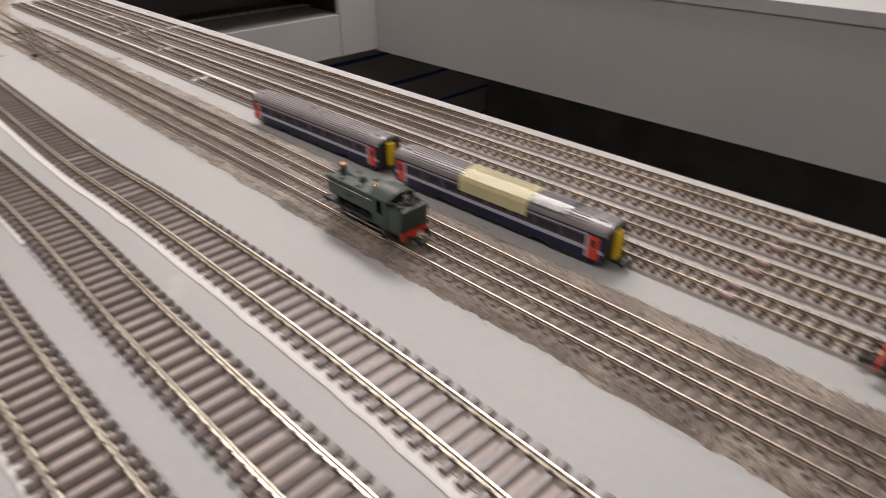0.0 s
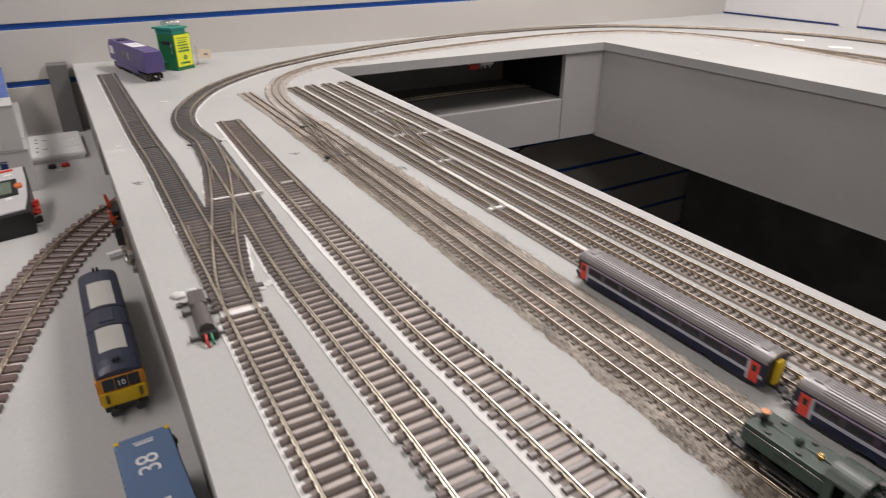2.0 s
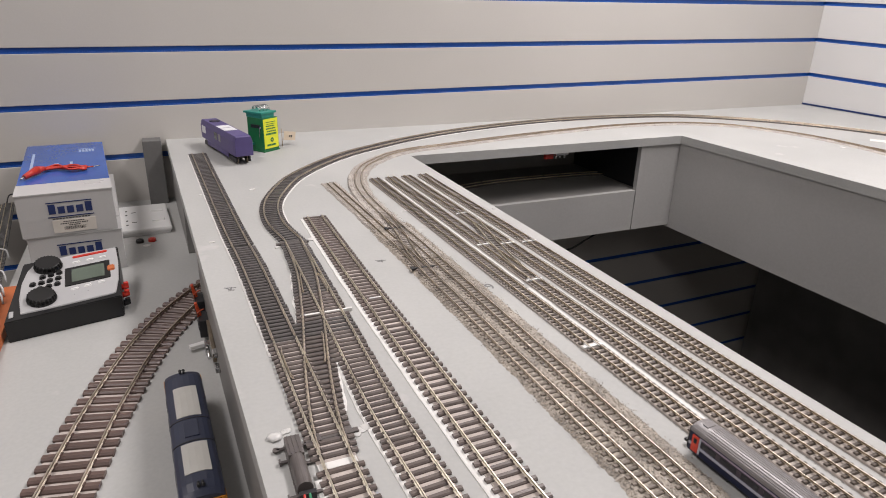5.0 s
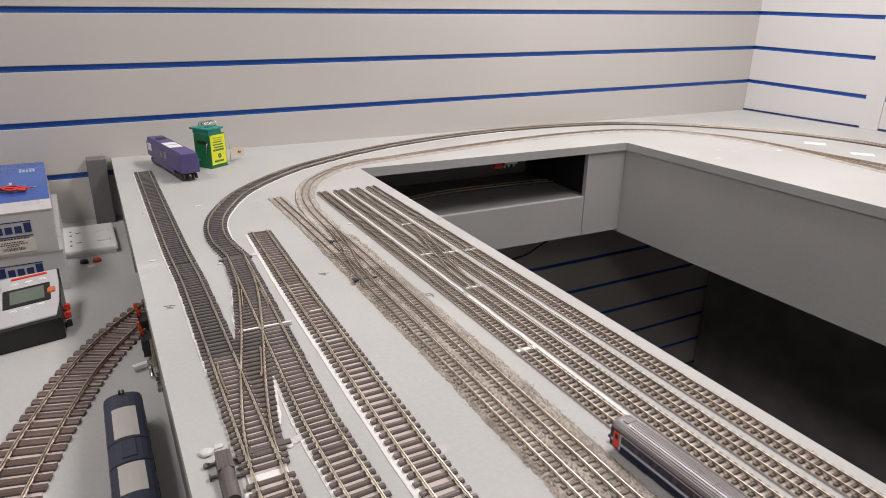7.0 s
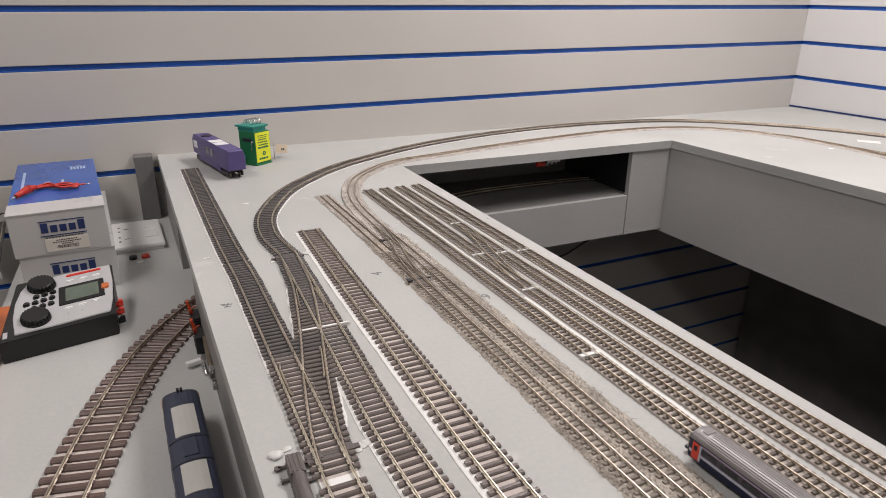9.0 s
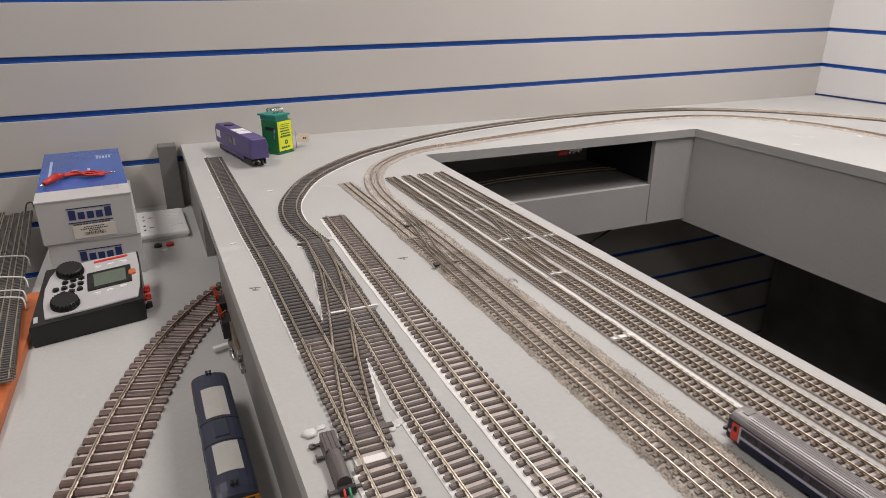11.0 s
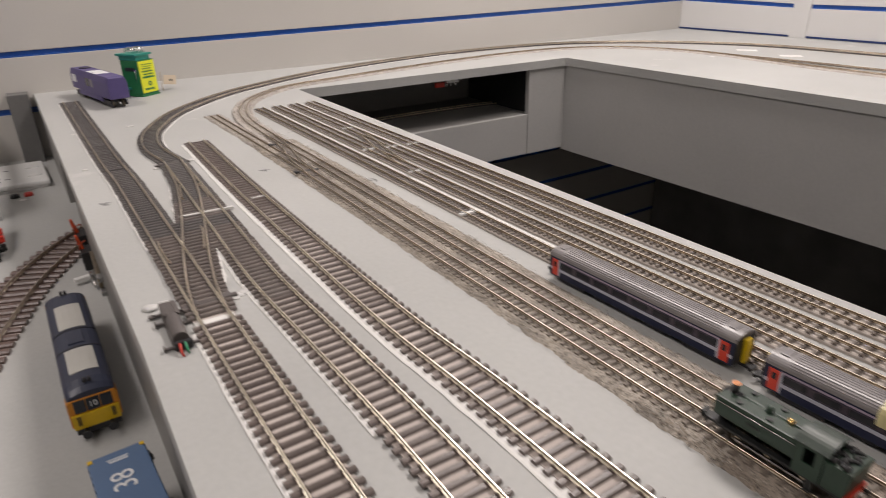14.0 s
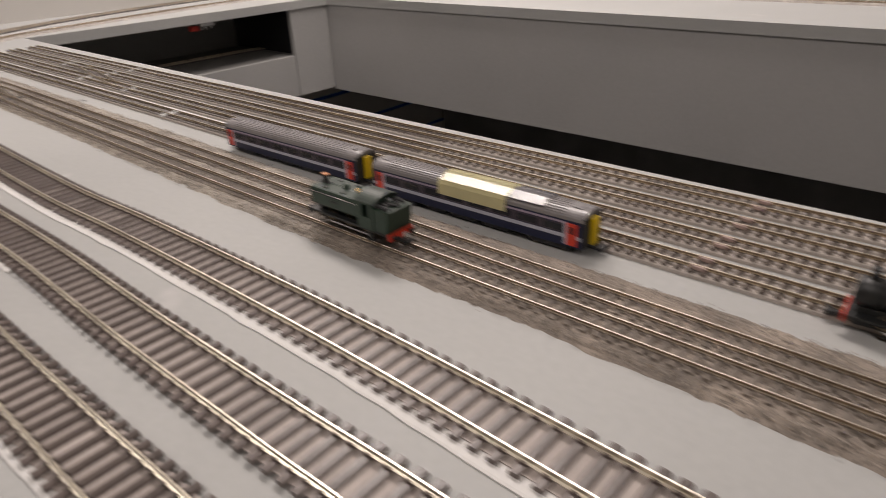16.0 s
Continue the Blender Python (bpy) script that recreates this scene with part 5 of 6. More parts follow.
GREEN = mat("engine_green", (0.017, 0.038, 0.024), 0.36, vary=0.2, scale=140, fine=1500, bump=0.08)
ENGINE_BLACK = mat("engine_black", (0.014, 0.015, 0.015), 0.42, vary=0.25, scale=140, fine=1500, bump=0.08)
BRASS = mat("polished_brass", (0.75, 0.52, 0.22), 0.22, 1.0, vary=0.1)
COPPER = mat("copper_cap", (0.72, 0.34, 0.18), 0.25, 1.0, vary=0.1)
BEAM_RED = mat("buffer_beam_red", (0.60, 0.045, 0.02), 0.38, vary=0.1, scale=120)
COAL = mat("coal", (0.012, 0.012, 0.013), 0.5, vary=0.6, scale=500, fine=1500, bump=0.8)


def tank_engine(at, label, paint, trim, pannier=True):
    """A small six-coupled tank engine, chimney towards +y."""
    t = thing("tank_engine", label, "locomotive", at)
    L = 0.0305
    bm = bmesh.new()
    box(bm, -0.0082, 0.0082, -L, L, 0.0072, 0.0085, bevel=0.0003)
    part("footplate", bm, ENGINE_BLACK, t)
    bm = bmesh.new()
    cyl(bm, (0, -0.010, 0.0165), (0, L - 0.003, 0.0165), 0.0056, n=28)
    part("boiler", bm, paint, t)
    bm = bmesh.new()
    cyl(bm, (0, L - 0.0105, 0.0165), (0, L - 0.0020, 0.0165), 0.0060, n=28)
    cyl(bm, (0, L - 0.0020, 0.0165), (0, L - 0.0012, 0.0165), 0.0046, 0.0040, n=24)
    part("smokebox", bm, ENGINE_BLACK, t)
    if pannier:
        for s in (-1, 1):
            bm = bmesh.new()
            box(bm, s * 0.0042 - 0.0042, s * 0.0042 + 0.0042, -0.0095, L - 0.0025, 0.0125, 0.0222, bevel=0.0011)
            part("pannier_tank", bm, paint, t)
            for y in (0.004, 0.018):
                bm = bmesh.new()
                cyl(bm, (s * 0.0055, y, 0.0220), (s * 0.0055, y, 0.0229), 0.0013, n=12)
                part("tank_filler", bm, ENGINE_BLACK, t)
            bm = bmesh.new()
            cyl(bm, (s * 0.0087, -0.009, 0.0200), (s * 0.0087, L - 0.004, 0.0200), 0.0003, n=6)
            part("handrail", bm, BRIGHT_STEEL, t)
            bm = bmesh.new()
            for k in range(3):
                box(bm, s * 0.0086 - 0.0001, s * 0.0086 + 0.0001, 0.006 + k * 0.0022, 0.0074 + k * 0.0022, 0.0160, 0.0175)
            part("side_lettering", bm, ENGINE_BLACK, t)
    bm = bmesh.new()
    cyl(bm, (0, L - 0.0065, 0.0215), (0, L - 0.0065, 0.0262), 0.0017, 0.0015, 20)
    part("chimney", bm, ENGINE_BLACK, t)
    bm = bmesh.new()
    cyl(bm, (0, L - 0.0065, 0.0262), (0, L - 0.0065, 0.0270), 0.0015, 0.0019, 20)
    part("chimney_cap", bm, trim, t)
    bm = bmesh.new()
    cyl(bm, (0, 0.0075, 0.0215), (0, 0.0075, 0.0236), 0.0019, 0.0017, 18)
    ball(bm, (0, 0.0075, 0.0236), 0.0018, 0.8)
    part("steam_dome", bm, paint if pannier else ENGINE_BLACK, t)
    bm = bmesh.new()
    cyl(bm, (0, -0.002, 0.0215), (0, -0.002, 0.0238), 0.0017, 0.0013, 16)
    ball(bm, (0, -0.002, 0.0238), 0.0011, 0.6)
    part("safety_valve", bm, BRASS if pannier else ENGINE_BLACK, t, "brass safety valve" if pannier else "")
    bm = bmesh.new()
    for s in (-1, 1):
        box(bm, s * 0.0085 - 0.0004, s * 0.0085 + 0.0004, -0.0205, -0.0175, 0.0085, 0.0235)
        box(bm, s * 0.0085 - 0.0004, s * 0.0085 + 0.0004, -0.0128, -0.0095, 0.0085, 0.0235)
        box(bm, s * 0.0085 - 0.0004, s * 0.0085 + 0.0004, -0.0176, -0.0127, 0.0085, 0.0148)
        box(bm, s * 0.0085 - 0.0004, s * 0.0085 + 0.0004, -0.0176, -0.0127, 0.0218, 0.0235)
    box(bm, -0.0085, 0.0085, -0.0100, -0.0094, 0.0085, 0.0238)
    for x0, x1 in ((-0.0085, -0.0062), (-0.0022, 0.0022), (0.0062, 0.0085)):
        box(bm, x0, x1, -0.0206, -0.0200, 0.0085, 0.0240)
    box(bm, -0.0085, 0.0085, -0.0206, -0.0200, 0.0085, 0.0165)
    box(bm, -0.0085, 0.0085, -0.0206, -0.0200, 0.0225, 0.0240)
    cab = part("cab", bm, paint, t)
    bm = bmesh.new()
    prf = [(-0.0092 + 0.0184 * i / 12, 0.0232 + 0.0032 * math.sin(math.pi * i / 12) ** 0.8) for i in range(13)]
    lo = [[(x, y, z) for x, z in prf] + [(x * 0.98, y, z - 0.0006) for x, z in prf[::-1]] for y in (-0.0222, -0.0080)]
    loft(bm, lo)
    part("cab_roof", bm, ENGINE_BLACK if not pannier else mat("dark_roof_green", (0.035, 0.05, 0.04), 0.4, vary=0.15, scale=140), cab)
    bm = bmesh.new()
    box(bm, -0.0086, 0.0086, -0.0300, -0.0207, 0.0085, 0.0208, bevel=0.0006)
    for v in bm.verts:
        if v.co.z > 0.016 and v.co.y < -0.028:
            v.co.y -= 0.0012
    part("bunker", bm, paint, t)
    bm = bmesh.new()
    rr = random.Random(12)
    for k in range(46):
        ball(bm, (rr.uniform(-0.0072, 0.0072), rr.uniform(-0.0288, -0.0215), 0.0208 + rr.uniform(0, 0.0012)), rr.uniform(0.0007, 0.0014), rr.uniform(0.6, 1), n=6)
    part("coal_load", bm, COAL, t)
    for e in (-1, 1):
        bm = bmesh.new()
        box(bm, -0.0084, 0.0084, e * L - 0.0005, e * L + 0.0005, 0.0052, 0.0088, bevel=0.0002)
        beam = part("buffer_beam", bm, BEAM_RED if e < 0 or not pannier else ENGINE_BLACK, t, "red buffer beam" if e < 0 or not pannier else "")
        for x in (-0.0058, 0.0058):
            bm = bmesh.new()
            cyl(bm, (x, e * L, 0.0070), (x, e * (L + 0.0026), 0.0070), 0.0007, n=10)
            cyl(bm, (x, e * (L + 0.0026), 0.0070), (x, e * (L + 0.0031), 0.0070), 0.0016, n=14)
            part("buffer", bm, ENGINE_BLACK, beam)
        bm = bmesh.new()
        box(bm, -0.0013, 0.0013, e * (L + 0.003) - 0.0035, e * (L + 0.003) + 0.0035, 0.0030, 0.0046, bevel=0.0003)
        box(bm, -0.0026, 0.0026, e * (L + 0.006) - 0.001, e * (L + 0.006) + 0.001, 0.0030, 0.0052, bevel=0.0003)
        part("coupling", bm, ENGINE_BLACK, t)
    bm = bmesh.new()
    box(bm, 0.0015, 0.0046, -L - 0.0007, -L - 0.0004, 0.0046, 0.0066)
    part("lamp_bracket", bm, WHITE_PLASTIC, t)
    for y in (-0.0135, 0.0015, 0.0155):
        for s in (-1, 1):
            bm = bmesh.new()
            x = s * 0.0048
            cyl(bm, (x - 0.0008 * s, y, 0.0050), (x + 0.0010 * s, y, 0.0050), 0.0050, 0.0049, 26, cap=False)
            cyl(bm, (x, y, 0.0050), (x + 0.0013 * s, y, 0.0050), 0.0010, n=10)
            for k in range(10):
                a = k * math.pi / 5
                cyl(bm, (x + 0.0003 * s, y, 0.0050), (x + 0.0003 * s, y + 0.0048 * math.cos(a), 0.0050 + 0.0048 * math.sin(a)), 0.0003, n=5)
            part("driving_wheel", bm, RAIL_DULL, t)
    for s in (-1, 1):
        bm = bmesh.new()
        box(bm, s * 0.0066 - 0.0003, s * 0.0066 + 0.0003, -0.0145, 0.0165, 0.0036, 0.0046)
        part("coupling_rod", bm, BRIGHT_STEEL, t)
        bm = bmesh.new()
        box(bm, s * 0.0076 - 0.0004, s * 0.0076 + 0.0004, -0.0185, -0.0155, 0.0025, 0.0072)
        box(bm, s * 0.0076 - 0.0012, s * 0.0076 + 0.0008, -0.0188, -0.0152, 0.0022, 0.0028)
        part("cab_step", bm, ENGINE_BLACK, t)
    bm = bmesh.new()
    box(bm, -0.0036, 0.0036, -L + 0.004, L - 0.003, 0.0030, 0.0112)
    part("frame", bm, ENGINE_BLACK, t)
    return t


RAIL_N = TOP + 0.0022 + 0.0013 + 0.0017
tank_engine(pose(0.1926, 0.2850, RAIL_N - 0.0001, 0, 0, 0.4), "dark green model tank engine with red buffer beams on ballasted track", GREEN, COPPER)
tank_engine(pose(0.2590, 0.0400, TOP, 0, 0, 3.0), "black model steam engine with a red front beam", ENGINE_BLACK, ENGINE_BLACK, pannier=False)

# ---------- unpowered unit, kit tin and tag by the wall ----------
PURPLE = mat("purple_resin", (0.085, 0.065, 0.19), 0.45, vary=0.12, scale=60, fine=900, bump=0.06)
un = thing("purple_railcar", "plain purple model railcar body with white patches on the board", "locomotive", pose(0.0560, 1.4475, TOP, 0, 0, 11.5))
UL, UW = 0.0985, 0.0160
bm = bmesh.new()
ys = [(-UL, 0.90, 0.0), (-UL + 0.010, 1.0, 0.0), (UL - 0.010, 1.0, 0.0), (UL, 0.86, 0.0)]
sec = [(-UW, 0.0155), (-UW, 0.040), (-UW * 0.82, 0.0500), (UW * 0.82, 0.0500), (UW, 0.040), (UW, 0.0155)]
loft(bm, [[(x * (0.96 if i in (0, 3) else 1), y, z if z < 0.045 else z * (0.975 if i in (0, 3) else 1)) for x, z in sec] for i, (y, k, q) in enumerate(ys)])
bmesh.ops.bevel(bm, geom=list(bm.edges), offset=0.0006, segments=1, affect="EDGES")
part("body", bm, PURPLE, un)
for s in (-1, 1):
    bm = bmesh.new()
    box(bm, s * UW * 0.97 - 0.0008, s * UW * 0.97 + 0.0004, -0.060, 0.060, 0.0080, 0.0158, bevel=0.0005)
    part("skirt", bm, PURPLE, un)
    bogie(un, s * 0.066, 0.0165, 0.0062, 0.030, 0.0, 0.0135)
bm = bmesh.new()
cyl(bm, (0, 0.058, 0.0498), (0, 0.058, 0.0516), 0.0098, 0.0094, 28)
cyl(bm, (0, 0.058, 0.0516), (0, 0.058, 0.0519), 0.0070, 0.0066, 24)
part("roof_fan", bm, mat("deep_violet", (0.02, 0.015, 0.035), 0.5, vary=0.2), un)
for y0, y1 in ((-0.012, 0.010), (-0.040, -0.016)):
    bm = bmesh.new()
    box(bm, -0.0128, 0.0098, y0, y1, 0.0499, 0.0505)
    part("white_patch", bm, WHITE_PRINT, un, "white roof patch")
for y0, y1, m_ in ((0.066, 0.088, WHITE_PRINT), (-0.004, 0.014, GLASS_DARK), (-0.022, -0.010, COACH_ROOF)):
    bm = bmesh.new()
    box(bm, -UW - 0.0003, -UW + 0.0005, y0, y1, 0.027, 0.040)
    part("side_patch", bm, m_, un)

KIT_GREEN = mat("kit_green_plastic", (0.012, 0.15, 0.05), 0.35, vary=0.12, scale=60)
TEAL = mat("teal_plastic", (0.015, 0.24, 0.19), 0.4, vary=0.12, scale=60)
LEMON = mat("lemon_label", (0.72, 0.74, 0.03), 0.45, vary=0.06, scale=60)
kb = thing("green_kiosk", "green model kiosk with a lemon yellow notice and teal top", "model kiosk", pose(0.1255, 1.463, TOP, 0, 0, 36))
bm = bmesh.new()
box(bm, -0.0195, 0.0195, -0.0195, 0.0195, 0.0012, 0.0620, bevel=0.0012)
part("tin_body", bm, KIT_GREEN, kb)
bm = bmesh.new()
box(bm, -0.0205, 0.0205, -0.0205, 0.0205, 0, 0.0025, bevel=0.0006)
part("foot", bm, KIT_GREEN, kb)
bm = bmesh.new()
box(bm, -0.0178, 0.0178, -0.0203, -0.0193, 0.006, 0.0605, bevel=0.0003)
notice = part("notice", bm, LEMON, kb, "lemon yellow notice panel")
bm = bmesh.new()
for z, a, b, hh in ((0.054, -0.012, 0.012, 0.0012), (0.0505, -0.010, 0.011, 0.0010), (0.0465, -0.012, 0.009, 0.0018), (0.0415, -0.013, 0.012, 0.0022), (0.0365, -0.011, 0.012, 0.0022), (0.031, -0.013, 0.013, 0.0034), (0.0105, -0.012, 0.010, 0.0034)):
    x = a
    while x < b:
        box(bm, x, min(b, x + 0.0042), -0.0206, -0.0202, z, z + hh)
        x += 0.0050
ring(bm, 0.001, 0.0215, 0.0015, 0.0042, -0.0206)
bmesh.ops.recalc_face_normals(bm, faces=bm.faces)
part("notice_print", bm, KIT_GREEN, notice)
bm = bmesh.new()
box(bm, -0.0203, -0.0193, -0.012, 0.010, 0.044, 0.050)
part("slot", bm, BLACK, kb)
bm = bmesh.new()
cyl(bm, (-0.0215, -0.014, 0.0455), (-0.0195, -0.014, 0.0455), 0.0022, n=12)
cyl(bm, (-0.0212, -0.014, 0.0455), (-0.0205, -0.011, 0.0250), 0.0006, n=6)
part("handle", bm, BRIGHT_STEEL, kb)
bm = bmesh.new()
box(bm, -0.0222, -0.0193, 0.004, 0.016, 0.012, 0.016, bevel=0.0006)
part("side_bracket", bm, TEAL, kb)
bm = bmesh.new()
box(bm, -0.0185, 0.0130, -0.0175, 0.0215, 0.0622, 0.0700, bevel=0.0006)
box(bm, -0.0225, 0.0170, -0.0205, 0.0245, 0.0700, 0.0735, bevel=0.0006)
top = part("top_tray", bm, TEAL, kb, "teal plastic top")
for k in range(8):
    wire("tray_wire", [(-0.013 + k * 0.0035, -0.008, 0.0735), (-0.013 + k * 0.0035, -0.006, 0.0815), (-0.012 + k * 0.0035, 0.008, 0.0825), (-0.012 + k * 0.0035, 0.012, 0.0735)], 0.0007, BRIGHT_STEEL, top)

tag = thing("paper_tag", "small buff paper tag on a pin stuck in the board", "tag", pose(0.163, 1.482, TOP, 0, 0, 22))
bm = bmesh.new()
cyl(bm, (0, 0, 0), (0, 0, 0.034), 0.0006, n=6)
part("pin", bm, mat("wood_pin", (0.45, 0.33, 0.2), 0.6), tag)
bm = bmesh.new()
box(bm, 0.001, 0.027, -0.0003, 0.0003, 0.012, 0.029, m=Matrix.Rotation(radians(9), 4, "Y"))
part("paper", bm, mat("buff_paper", (0.66, 0.55, 0.42), 0.8, vary=0.06), tag)
bm = bmesh.new()
for k in range(2):
    box(bm, 0.013 + k * 0.004, 0.0155 + k * 0.004, -0.0006, -0.0002, 0.018, 0.022, m=Matrix.Rotation(radians(9), 4, "Y"))
part("tag_print", bm, INK, tag)

# ---------- point motors, joints and small litter ----------
GUNMETAL = mat("grey_brown_plastic", (0.105, 0.092, 0.088), 0.45, vary=0.15, scale=80, fine=900, bump=0.1)
pm = thing("point_motor", "grey brown side mounted point motor beside a turnout", "point motor", pose(-0.0008, 0.5600, TOP, 0, 0, -1.5))
bm = bmesh.new()
box(bm, -0.0054, 0.0054, -0.0250, 0.0245, 0, 0.0020, bevel=0.0004)
box(bm, -0.0054, 0.0098, -0.0250, -0.0228, 0.0006, 0.0022, bevel=0.0003)
box(bm, 0.0050, 0.0098, 0.0020, 0.0045, 0.0006, 0.0020, bevel=0.0003)
part("base", bm, GUNMETAL, pm)
bm = bmesh.new()
loft(bm, [[(x, y, 0.0020 + z) for x, z in [(-0.0047, 0)] + [(-0.0047 * math.cos(a), 0.0026 + 0.0050 * math.sin(a)) for a in [math.pi * i / 12 for i in range(13)]] + [(0.0047, 0)]] for y in (-0.0225, 0.0048)])
part("coil_cover", bm, GUNMETAL, pm)
bm = bmesh.new()
box(bm, -0.0050, 0.0050, 0.0050, 0.0240, 0.0020, 0.0088, bevel=0.0006)
for k in range(3):
    box(bm, -0.0034 + k * 0.0028, -0.0026 + k * 0.0028, 0.0056, 0.0235, 0.0088, 0.0093)
part("switch_cover", bm, GUNMETAL, pm)
for x, y, hole in ((-0.0105, 0.0215, True), (-0.0100, 0.0085, False), (-0.0100, -0.0240, False)):
    bm = bmesh.new()
    box(bm, x, -0.0045, y - 0.0011, y + 0.0011, 0.0008, 0.0022, bevel=0.0003)
    if hole:
        cyl(bm, (x, y, 0.0008), (x, y, 0.0022), 0.0022, n=14)
    else:
        box(bm, x - 0.0005, x + 0.0006, y - 0.0018, y + 0.0018, 0.0, 0.0034, bevel=0.0003)
    part("fixing_lug", bm, GUNMETAL, pm)
bm = bmesh.new()
box(bm, 0.0045, 0.0300, 0.0195, 0.0213, 0.0012, 0.0024)
part("drive_arm", bm, GUNMETAL, pm)
bm = bmesh.new()
box(bm, -0.0044, 0.0056, -0.0285, -0.0251, 0.0006, 0.0058, bevel=0.0004)
part("wire_socket", bm, BLACK, pm)
GREEN_WIRE = mat("green_wire", (0.02, 0.22, 0.10), 0.4, vary=0.1)
for k, (c, mm) in enumerate(((-0.0016, RED_PLASTIC), (0.0016, GREEN_WIRE))):
    wire("motor_wire", [(c, -0.0270, 0.0050), (c - 0.0002, -0.0300, 0.0050), (c - 0.0004 + 0.0004 * k, -0.0335, 0.0026), (c + 0.0004, -0.0350 + 0.003 * k, 0.0002)], 0.0008, mm, pm, step=0.0012)

GLUE = mat("white_glue", (0.55, 0.545, 0.53), 0.4, vary=0.05, scale=80)
for x, y, r, fl in ((-0.0090, 0.5965, 0.0046, 0.55), (-0.0012, 0.6005, 0.0030, 0.3), (0.0505, 0.5850, 0.0042, 0.3), (0.0458, 0.5835, 0.0034, 0.25), (0.0420, 0.5800, 0.0030, 0.3), (0.0985, 0.9560, 0.0050, 0.12), (0.1080, 0.9530, 0.0036, 0.15), (0.0555, 0.9430, 0.0030, 0.3)):
    bm = bmesh.new()
    ball(bm, (x, y, TOP + r * 0.10), r, fl, n=16, sx=1.2)
    for v in bm.verts:
        v.co += Vector((noise.noise(v.co * 400), noise.noise(v.co * 410 + Vector((3, 0, 0))), 0)) * 0.0016
    tagged(part("glue_blob", bm, GLUE), "dried white glue blob on the grey board", "glue", group="glue blobs")

for x, y, wx, wy, hh in ((0.0225, 0.5550, 0.0250, 0.0066, 0.0021), (0.0665, 0.7570, 0.0480, 0.0030, 0.0036), (0.1185, 0.7700, 0.0140, 0.0022, 0.0034)):
    bm = bmesh.new()
    box(bm, x - wx / 2, x + wx / 2, y - wy / 2, y + wy / 2, TOP + 0.0008, TOP + hh, bevel=0.0003)
    for v in bm.verts:
        v.co.y += 0.0006 * noise.noise(v.co * 300)
    tagged(part("white_infill", bm, WHITE_CARD), "white card infill between two sleepers at a rail joint", "infill", group="joint infills")
for i, y in ((0, 0.616), (2, 0.978), (2, 0.856), (3, 0.853), (1, 0.862), (1, 0.752)):
    bm = bmesh.new()
    x = yard(i, y)
    box(bm, x - 0.0098, x + 0.0092, y - (0.0020 if i == 0 else 0.0013), y + (0.0020 if i == 0 else 0.0013), TOP + 0.0022, TOP + 0.0038, bevel=0.0003)
    for s in (-1, 1):
        box(bm, x + s * 0.0049 - 0.0012, x + s * 0.0049 + 0.0012, y - 0.0045, y + 0.0045, TOP + 0.0036, TOP + 0.0046, bevel=0.0003)
    tagged(part("rail_joiner", bm, WHITE_PLASTIC), "white plastic rail joiner across a storage track", "rail joiner", group="rail joiners")

PINK_JOINER = mat("dusty_pink_plastic", (0.40, 0.29, 0.255), 0.6, vary=0.25, scale=200)
for i in range(4):
    for e in (-1, 1):
        bm = bmesh.new()
        x = yard(i, 0.130) + e * 0.0049
        box(bm, x - 0.0015, x + 0.0015, 0.1265, 0.1335, TOP + 0.0030, TOP + 0.0050, bevel=0.0004)
        tagged(part("rail_joiner", bm, PINK_JOINER), "dusty pink rail joiner clipped on a storage track rail", "rail joiner", group="pink rail joiners")

# turnout tie bars and frogs
for x, y, w_ in ((0.0262, 0.5830, 0.036), (0.0740, 0.948, 0.038)):
    bm = bmesh.new()
    box(bm, x - w_ / 2, x + w_ / 2, y - 0.0022, y + 0.0022, TOP + 0.0004, TOP + 0.0026, bevel=0.0004)
    for k in (-0.3, 0.3):
        box(bm, x + k * w_ - 0.003, x + k * w_ + 0.003, y - 0.004, y + 0.004, TOP + 0.0021, TOP + 0.0036, bevel=0.0004)
    tagged(part("tie_bar", bm, GUNMETAL), "dark plastic turnout tie bar under the rails", "tie bar", group="tie bars")
for x, y in ((0.2045, 0.952), (0.1895, 0.822)):
    bm = bmesh.new()
    box(bm, x - 0.0125, x + 0.0125, y - 0.0014, y + 0.0014, TOP + 0.0030, TOP + 0.0042, bevel=0.0003)
    box(bm, x - 0.0145, x - 0.0105, y - 0.0035, y + 0.0035, TOP + 0.0028, TOP + 0.0050, bevel=0.0004)
    tagged(part("tie_bar", bm, BLACK), "dark plastic turnout tie bar under the rails", "tie bar", group="tie bars")

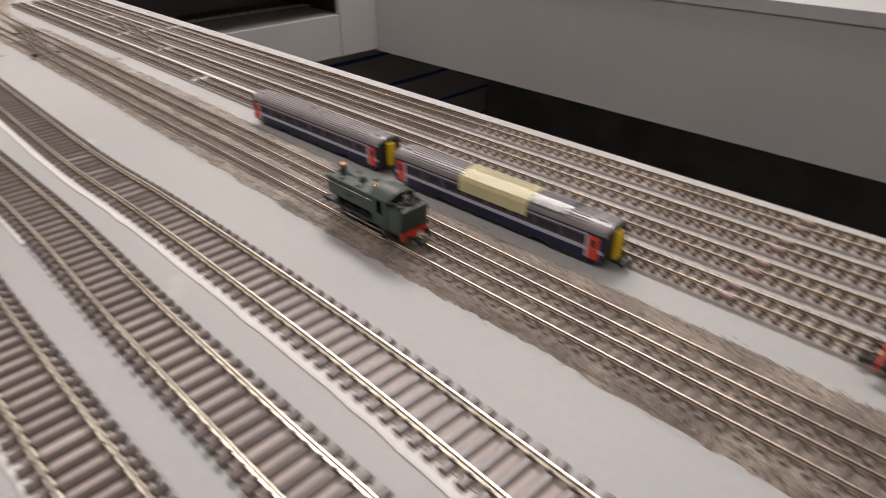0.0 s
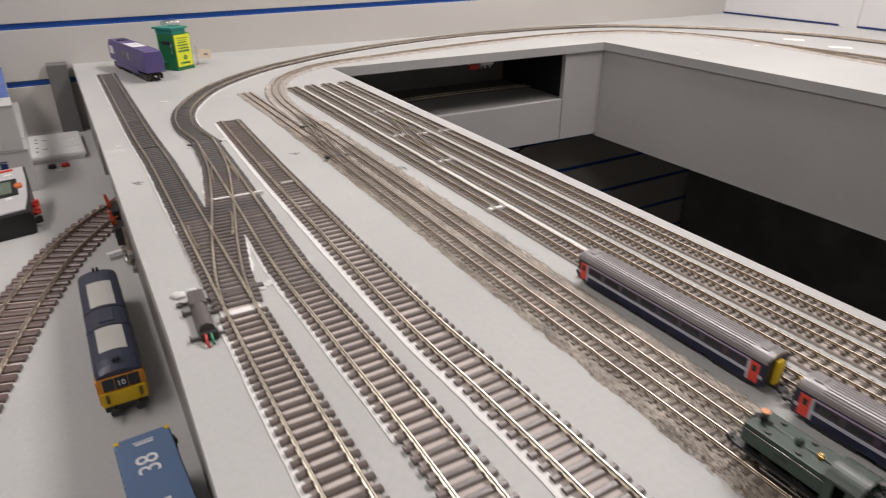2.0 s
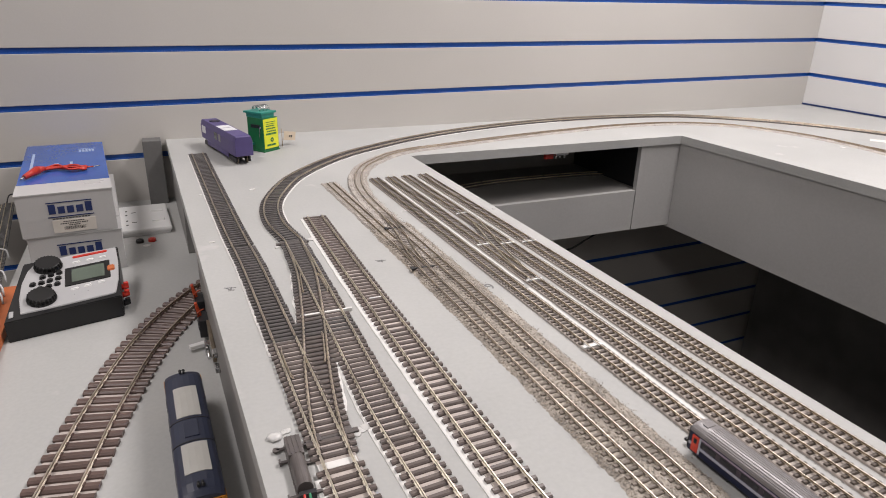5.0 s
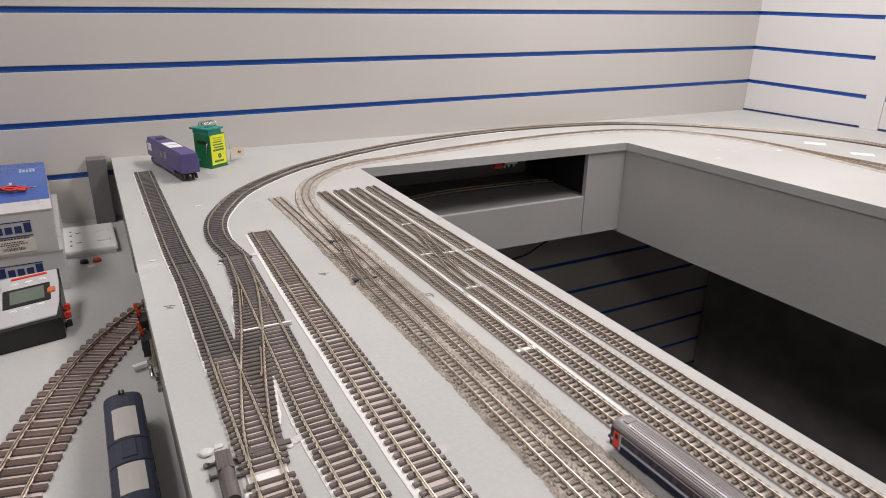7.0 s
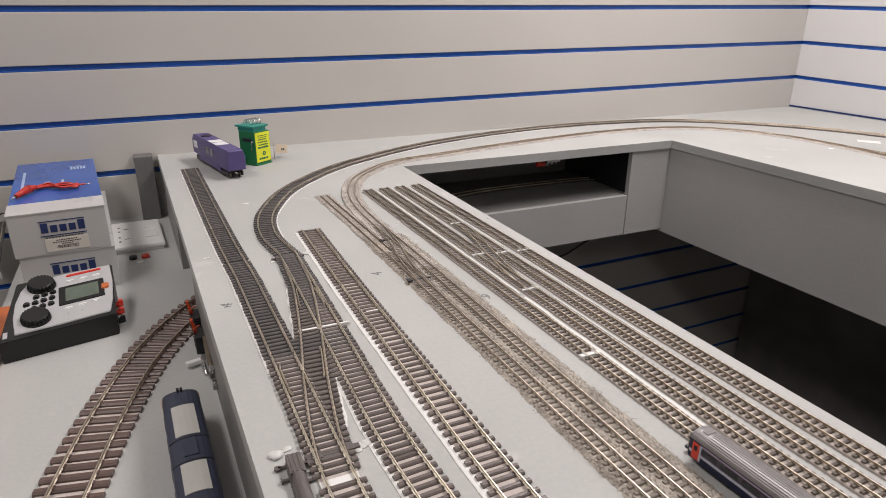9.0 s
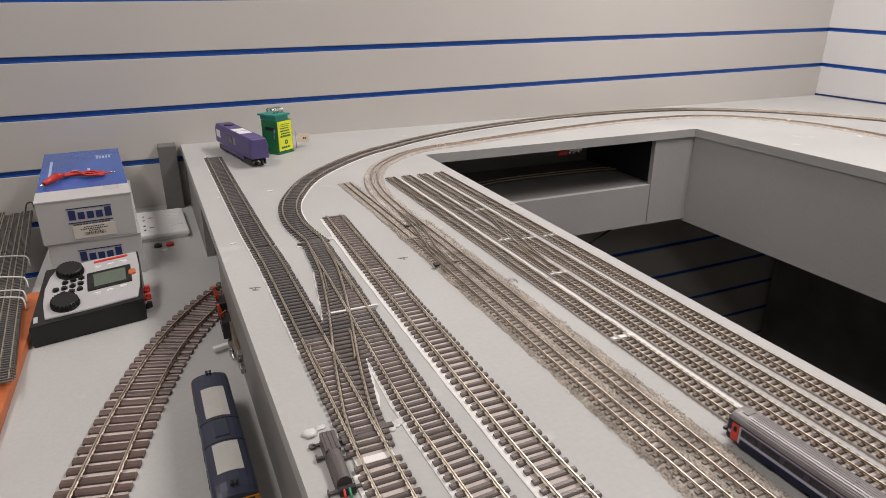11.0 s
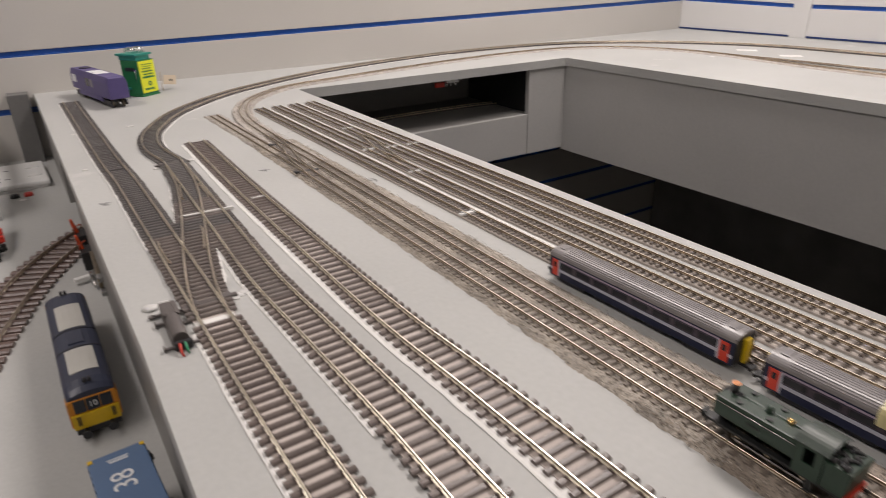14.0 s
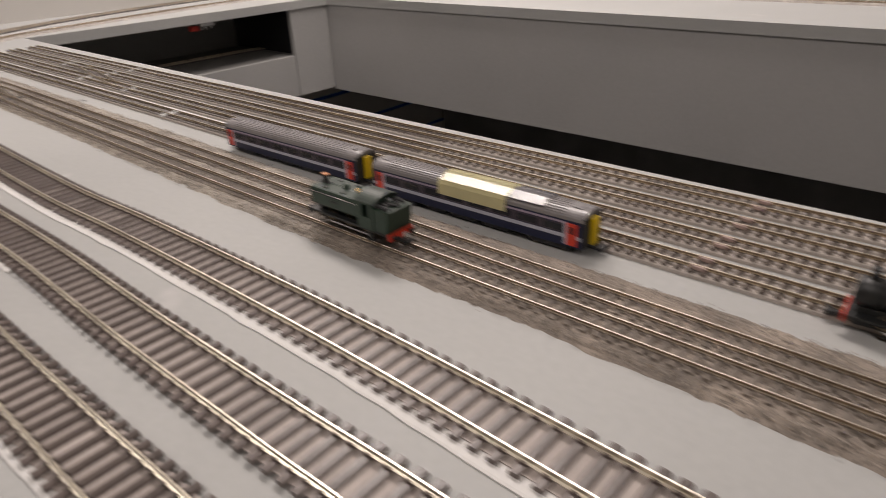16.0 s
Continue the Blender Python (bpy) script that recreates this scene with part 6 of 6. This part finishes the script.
# pencilled numbers and scraps
PENCIL = mat("pencil_mark", (0.14, 0.14, 0.14), 0.8, vary=0.2, scale=300)
for txt, x, y, size, rot in (("4", -0.008, 0.846, 0.017, 75), ("4", 0.155, 0.862, 0.017, 80), ("6", 0.237, 0.760, 0.018, 200)):
    ob = letters("pencilled_number", txt, size, PENCIL, pose(x, y, TOP + 0.0001, 0, 0, rot), depth=0.00005)
    tagged(ob, "pencilled number written on the grey board", "marking")
for x, y, wx, wy, r in ((0.0640, 1.195, 0.0085, 0.0050, 10), (-0.0100, 1.19, 0.004, 0.002, 30), (-0.0130, 0.985, 0.006, 0.003, 0), (0.2420, 1.02, 0.008, 0.0012, 20), (1.436, 1.139, 0.030, 0.045, 35), (1.417, 1.016, 0.030, 0.045, 40), (1.28, 1.121, 0.010, 0.010, 0)):
    bm = bmesh.new()
    box(bm, -wx / 2, wx / 2, -wy / 2, wy / 2, 0, 0.0008, m=pose(x, y, TOP, 0, 0, r))
    tagged(part("paper_scrap", bm, WHITE_CARD), "small white scrap of card on the grey board", "paper", group="paper scraps")
for x, y in ((0.352, 0.575), (0.365, 0.99), (0.36, 0.42)):
    bm = bmesh.new()
    cyl(bm, (x, y, TOP - 0.0002), (x, y, TOP + 0.0007), 0.0030, 0.0026, 18)
    tagged(part("screw_head", bm, GREY_PAINT), "painted over screw head near the board edge", "screw", group="screw heads")

# chips and a dark smear near the board edge
SMEAR = mat("grey_smear", (0.24, 0.24, 0.235), 0.7, vary=0.3, scale=300)
bm = bmesh.new()
box(bm, -0.0034, 0.0002, -0.0030, 0.0030, 0, 0.0022, bevel=0.0005, m=pose(-0.0150, 0.2955, TOP, 0, 0, 20))
tagged(part("cream_chip", bm, LABEL), "small cream chip of wood on the grey board", "debris")
bm = bmesh.new()
box(bm, -0.0030, 0.0030, -0.0022, 0.0022, 0, 0.0026, bevel=0.0007, taper=(0.5, 0.6), m=pose(-0.0095, 0.2985, TOP, 0, 0, 12))
tagged(part("brown_chip", bm, mat("brown_wood_chip", (0.12, 0.08, 0.055), 0.7, vary=0.3)), "small brown chip of wood on the grey board", "debris")
for x, y, r, sx in ((0.0030, 0.2985, 0.0030, 1.6), (0.0005, 0.2965, 0.0026, 1.2), (-0.0075, 0.842, 0.0020, 1.8), (0.0530, 1.028, 0.0012, 2.0)):
    bm = bmesh.new()
    ball(bm, (x, y, TOP), r, 0.03, n=14, sx=1.0)
    for v in bm.verts:
        v.co.x = x + (v.co.x - x) * sx
        v.co += Vector((noise.noise(v.co * 500), noise.noise(v.co * 480 + Vector((5, 0, 0))), 0)) * 0.0014
    tagged(part("dark_smear", bm, SMEAR), "dark grey smear on the grey board", "marking", group="smears")

# signal fittings hanging in the lower shelf opening
lamp = thing("shelf_connector", "small red and metal connector under the back board", "connector", pose(0.705, 1.352, TOP - 0.018))
bm = bmesh.new()
box(bm, -0.024, -0.004, -0.004, 0.004, -0.016, -0.006, bevel=0.001)
part("red_lug", bm, RED_PLASTIC, lamp)
bm = bmesh.new()
box(bm, 0.0, 0.032, -0.005, 0.005, -0.010, 0, bevel=0.0008)
for k in (0.004, 0.014, 0.026):
    cyl(bm, (k, 0, -0.010), (k, 0, -0.016), 0.0022, n=10)
part("metal_bracket", bm, BRIGHT_STEEL, lamp)

cable = wire("loose_cable", [(0.868, 1.352, 0.790), (0.850, 1.380, 0.762), (0.836, 1.395, 0.744), (0.812, 1.400, 0.730), (0.770, 1.402, 0.724), (0.70, 1.40, 0.722)], 0.0022, BLACK)
tagged(cable, "thin black cable drooping below the lower shelf", "cable")

# added dark sheet behind the far panel, coloured as the shade there
plain("drape_east", 1.735, 1.745, NEAR, WALL_Y - 0.01, 0.0, 0.86, SHADE_GREY, "added dark sheet standing in for shade under the far baseboard", "drape")

# added black sheet, keeps bounced light in the well low
plain("drape_main", EDGE_X - 0.03, EDGE_X - 0.022, NEAR, WELL_Y + 0.021, 0.0, 0.84, SHADE_BLACK, "added black sheet that cuts bounced light under the main board", "drape")
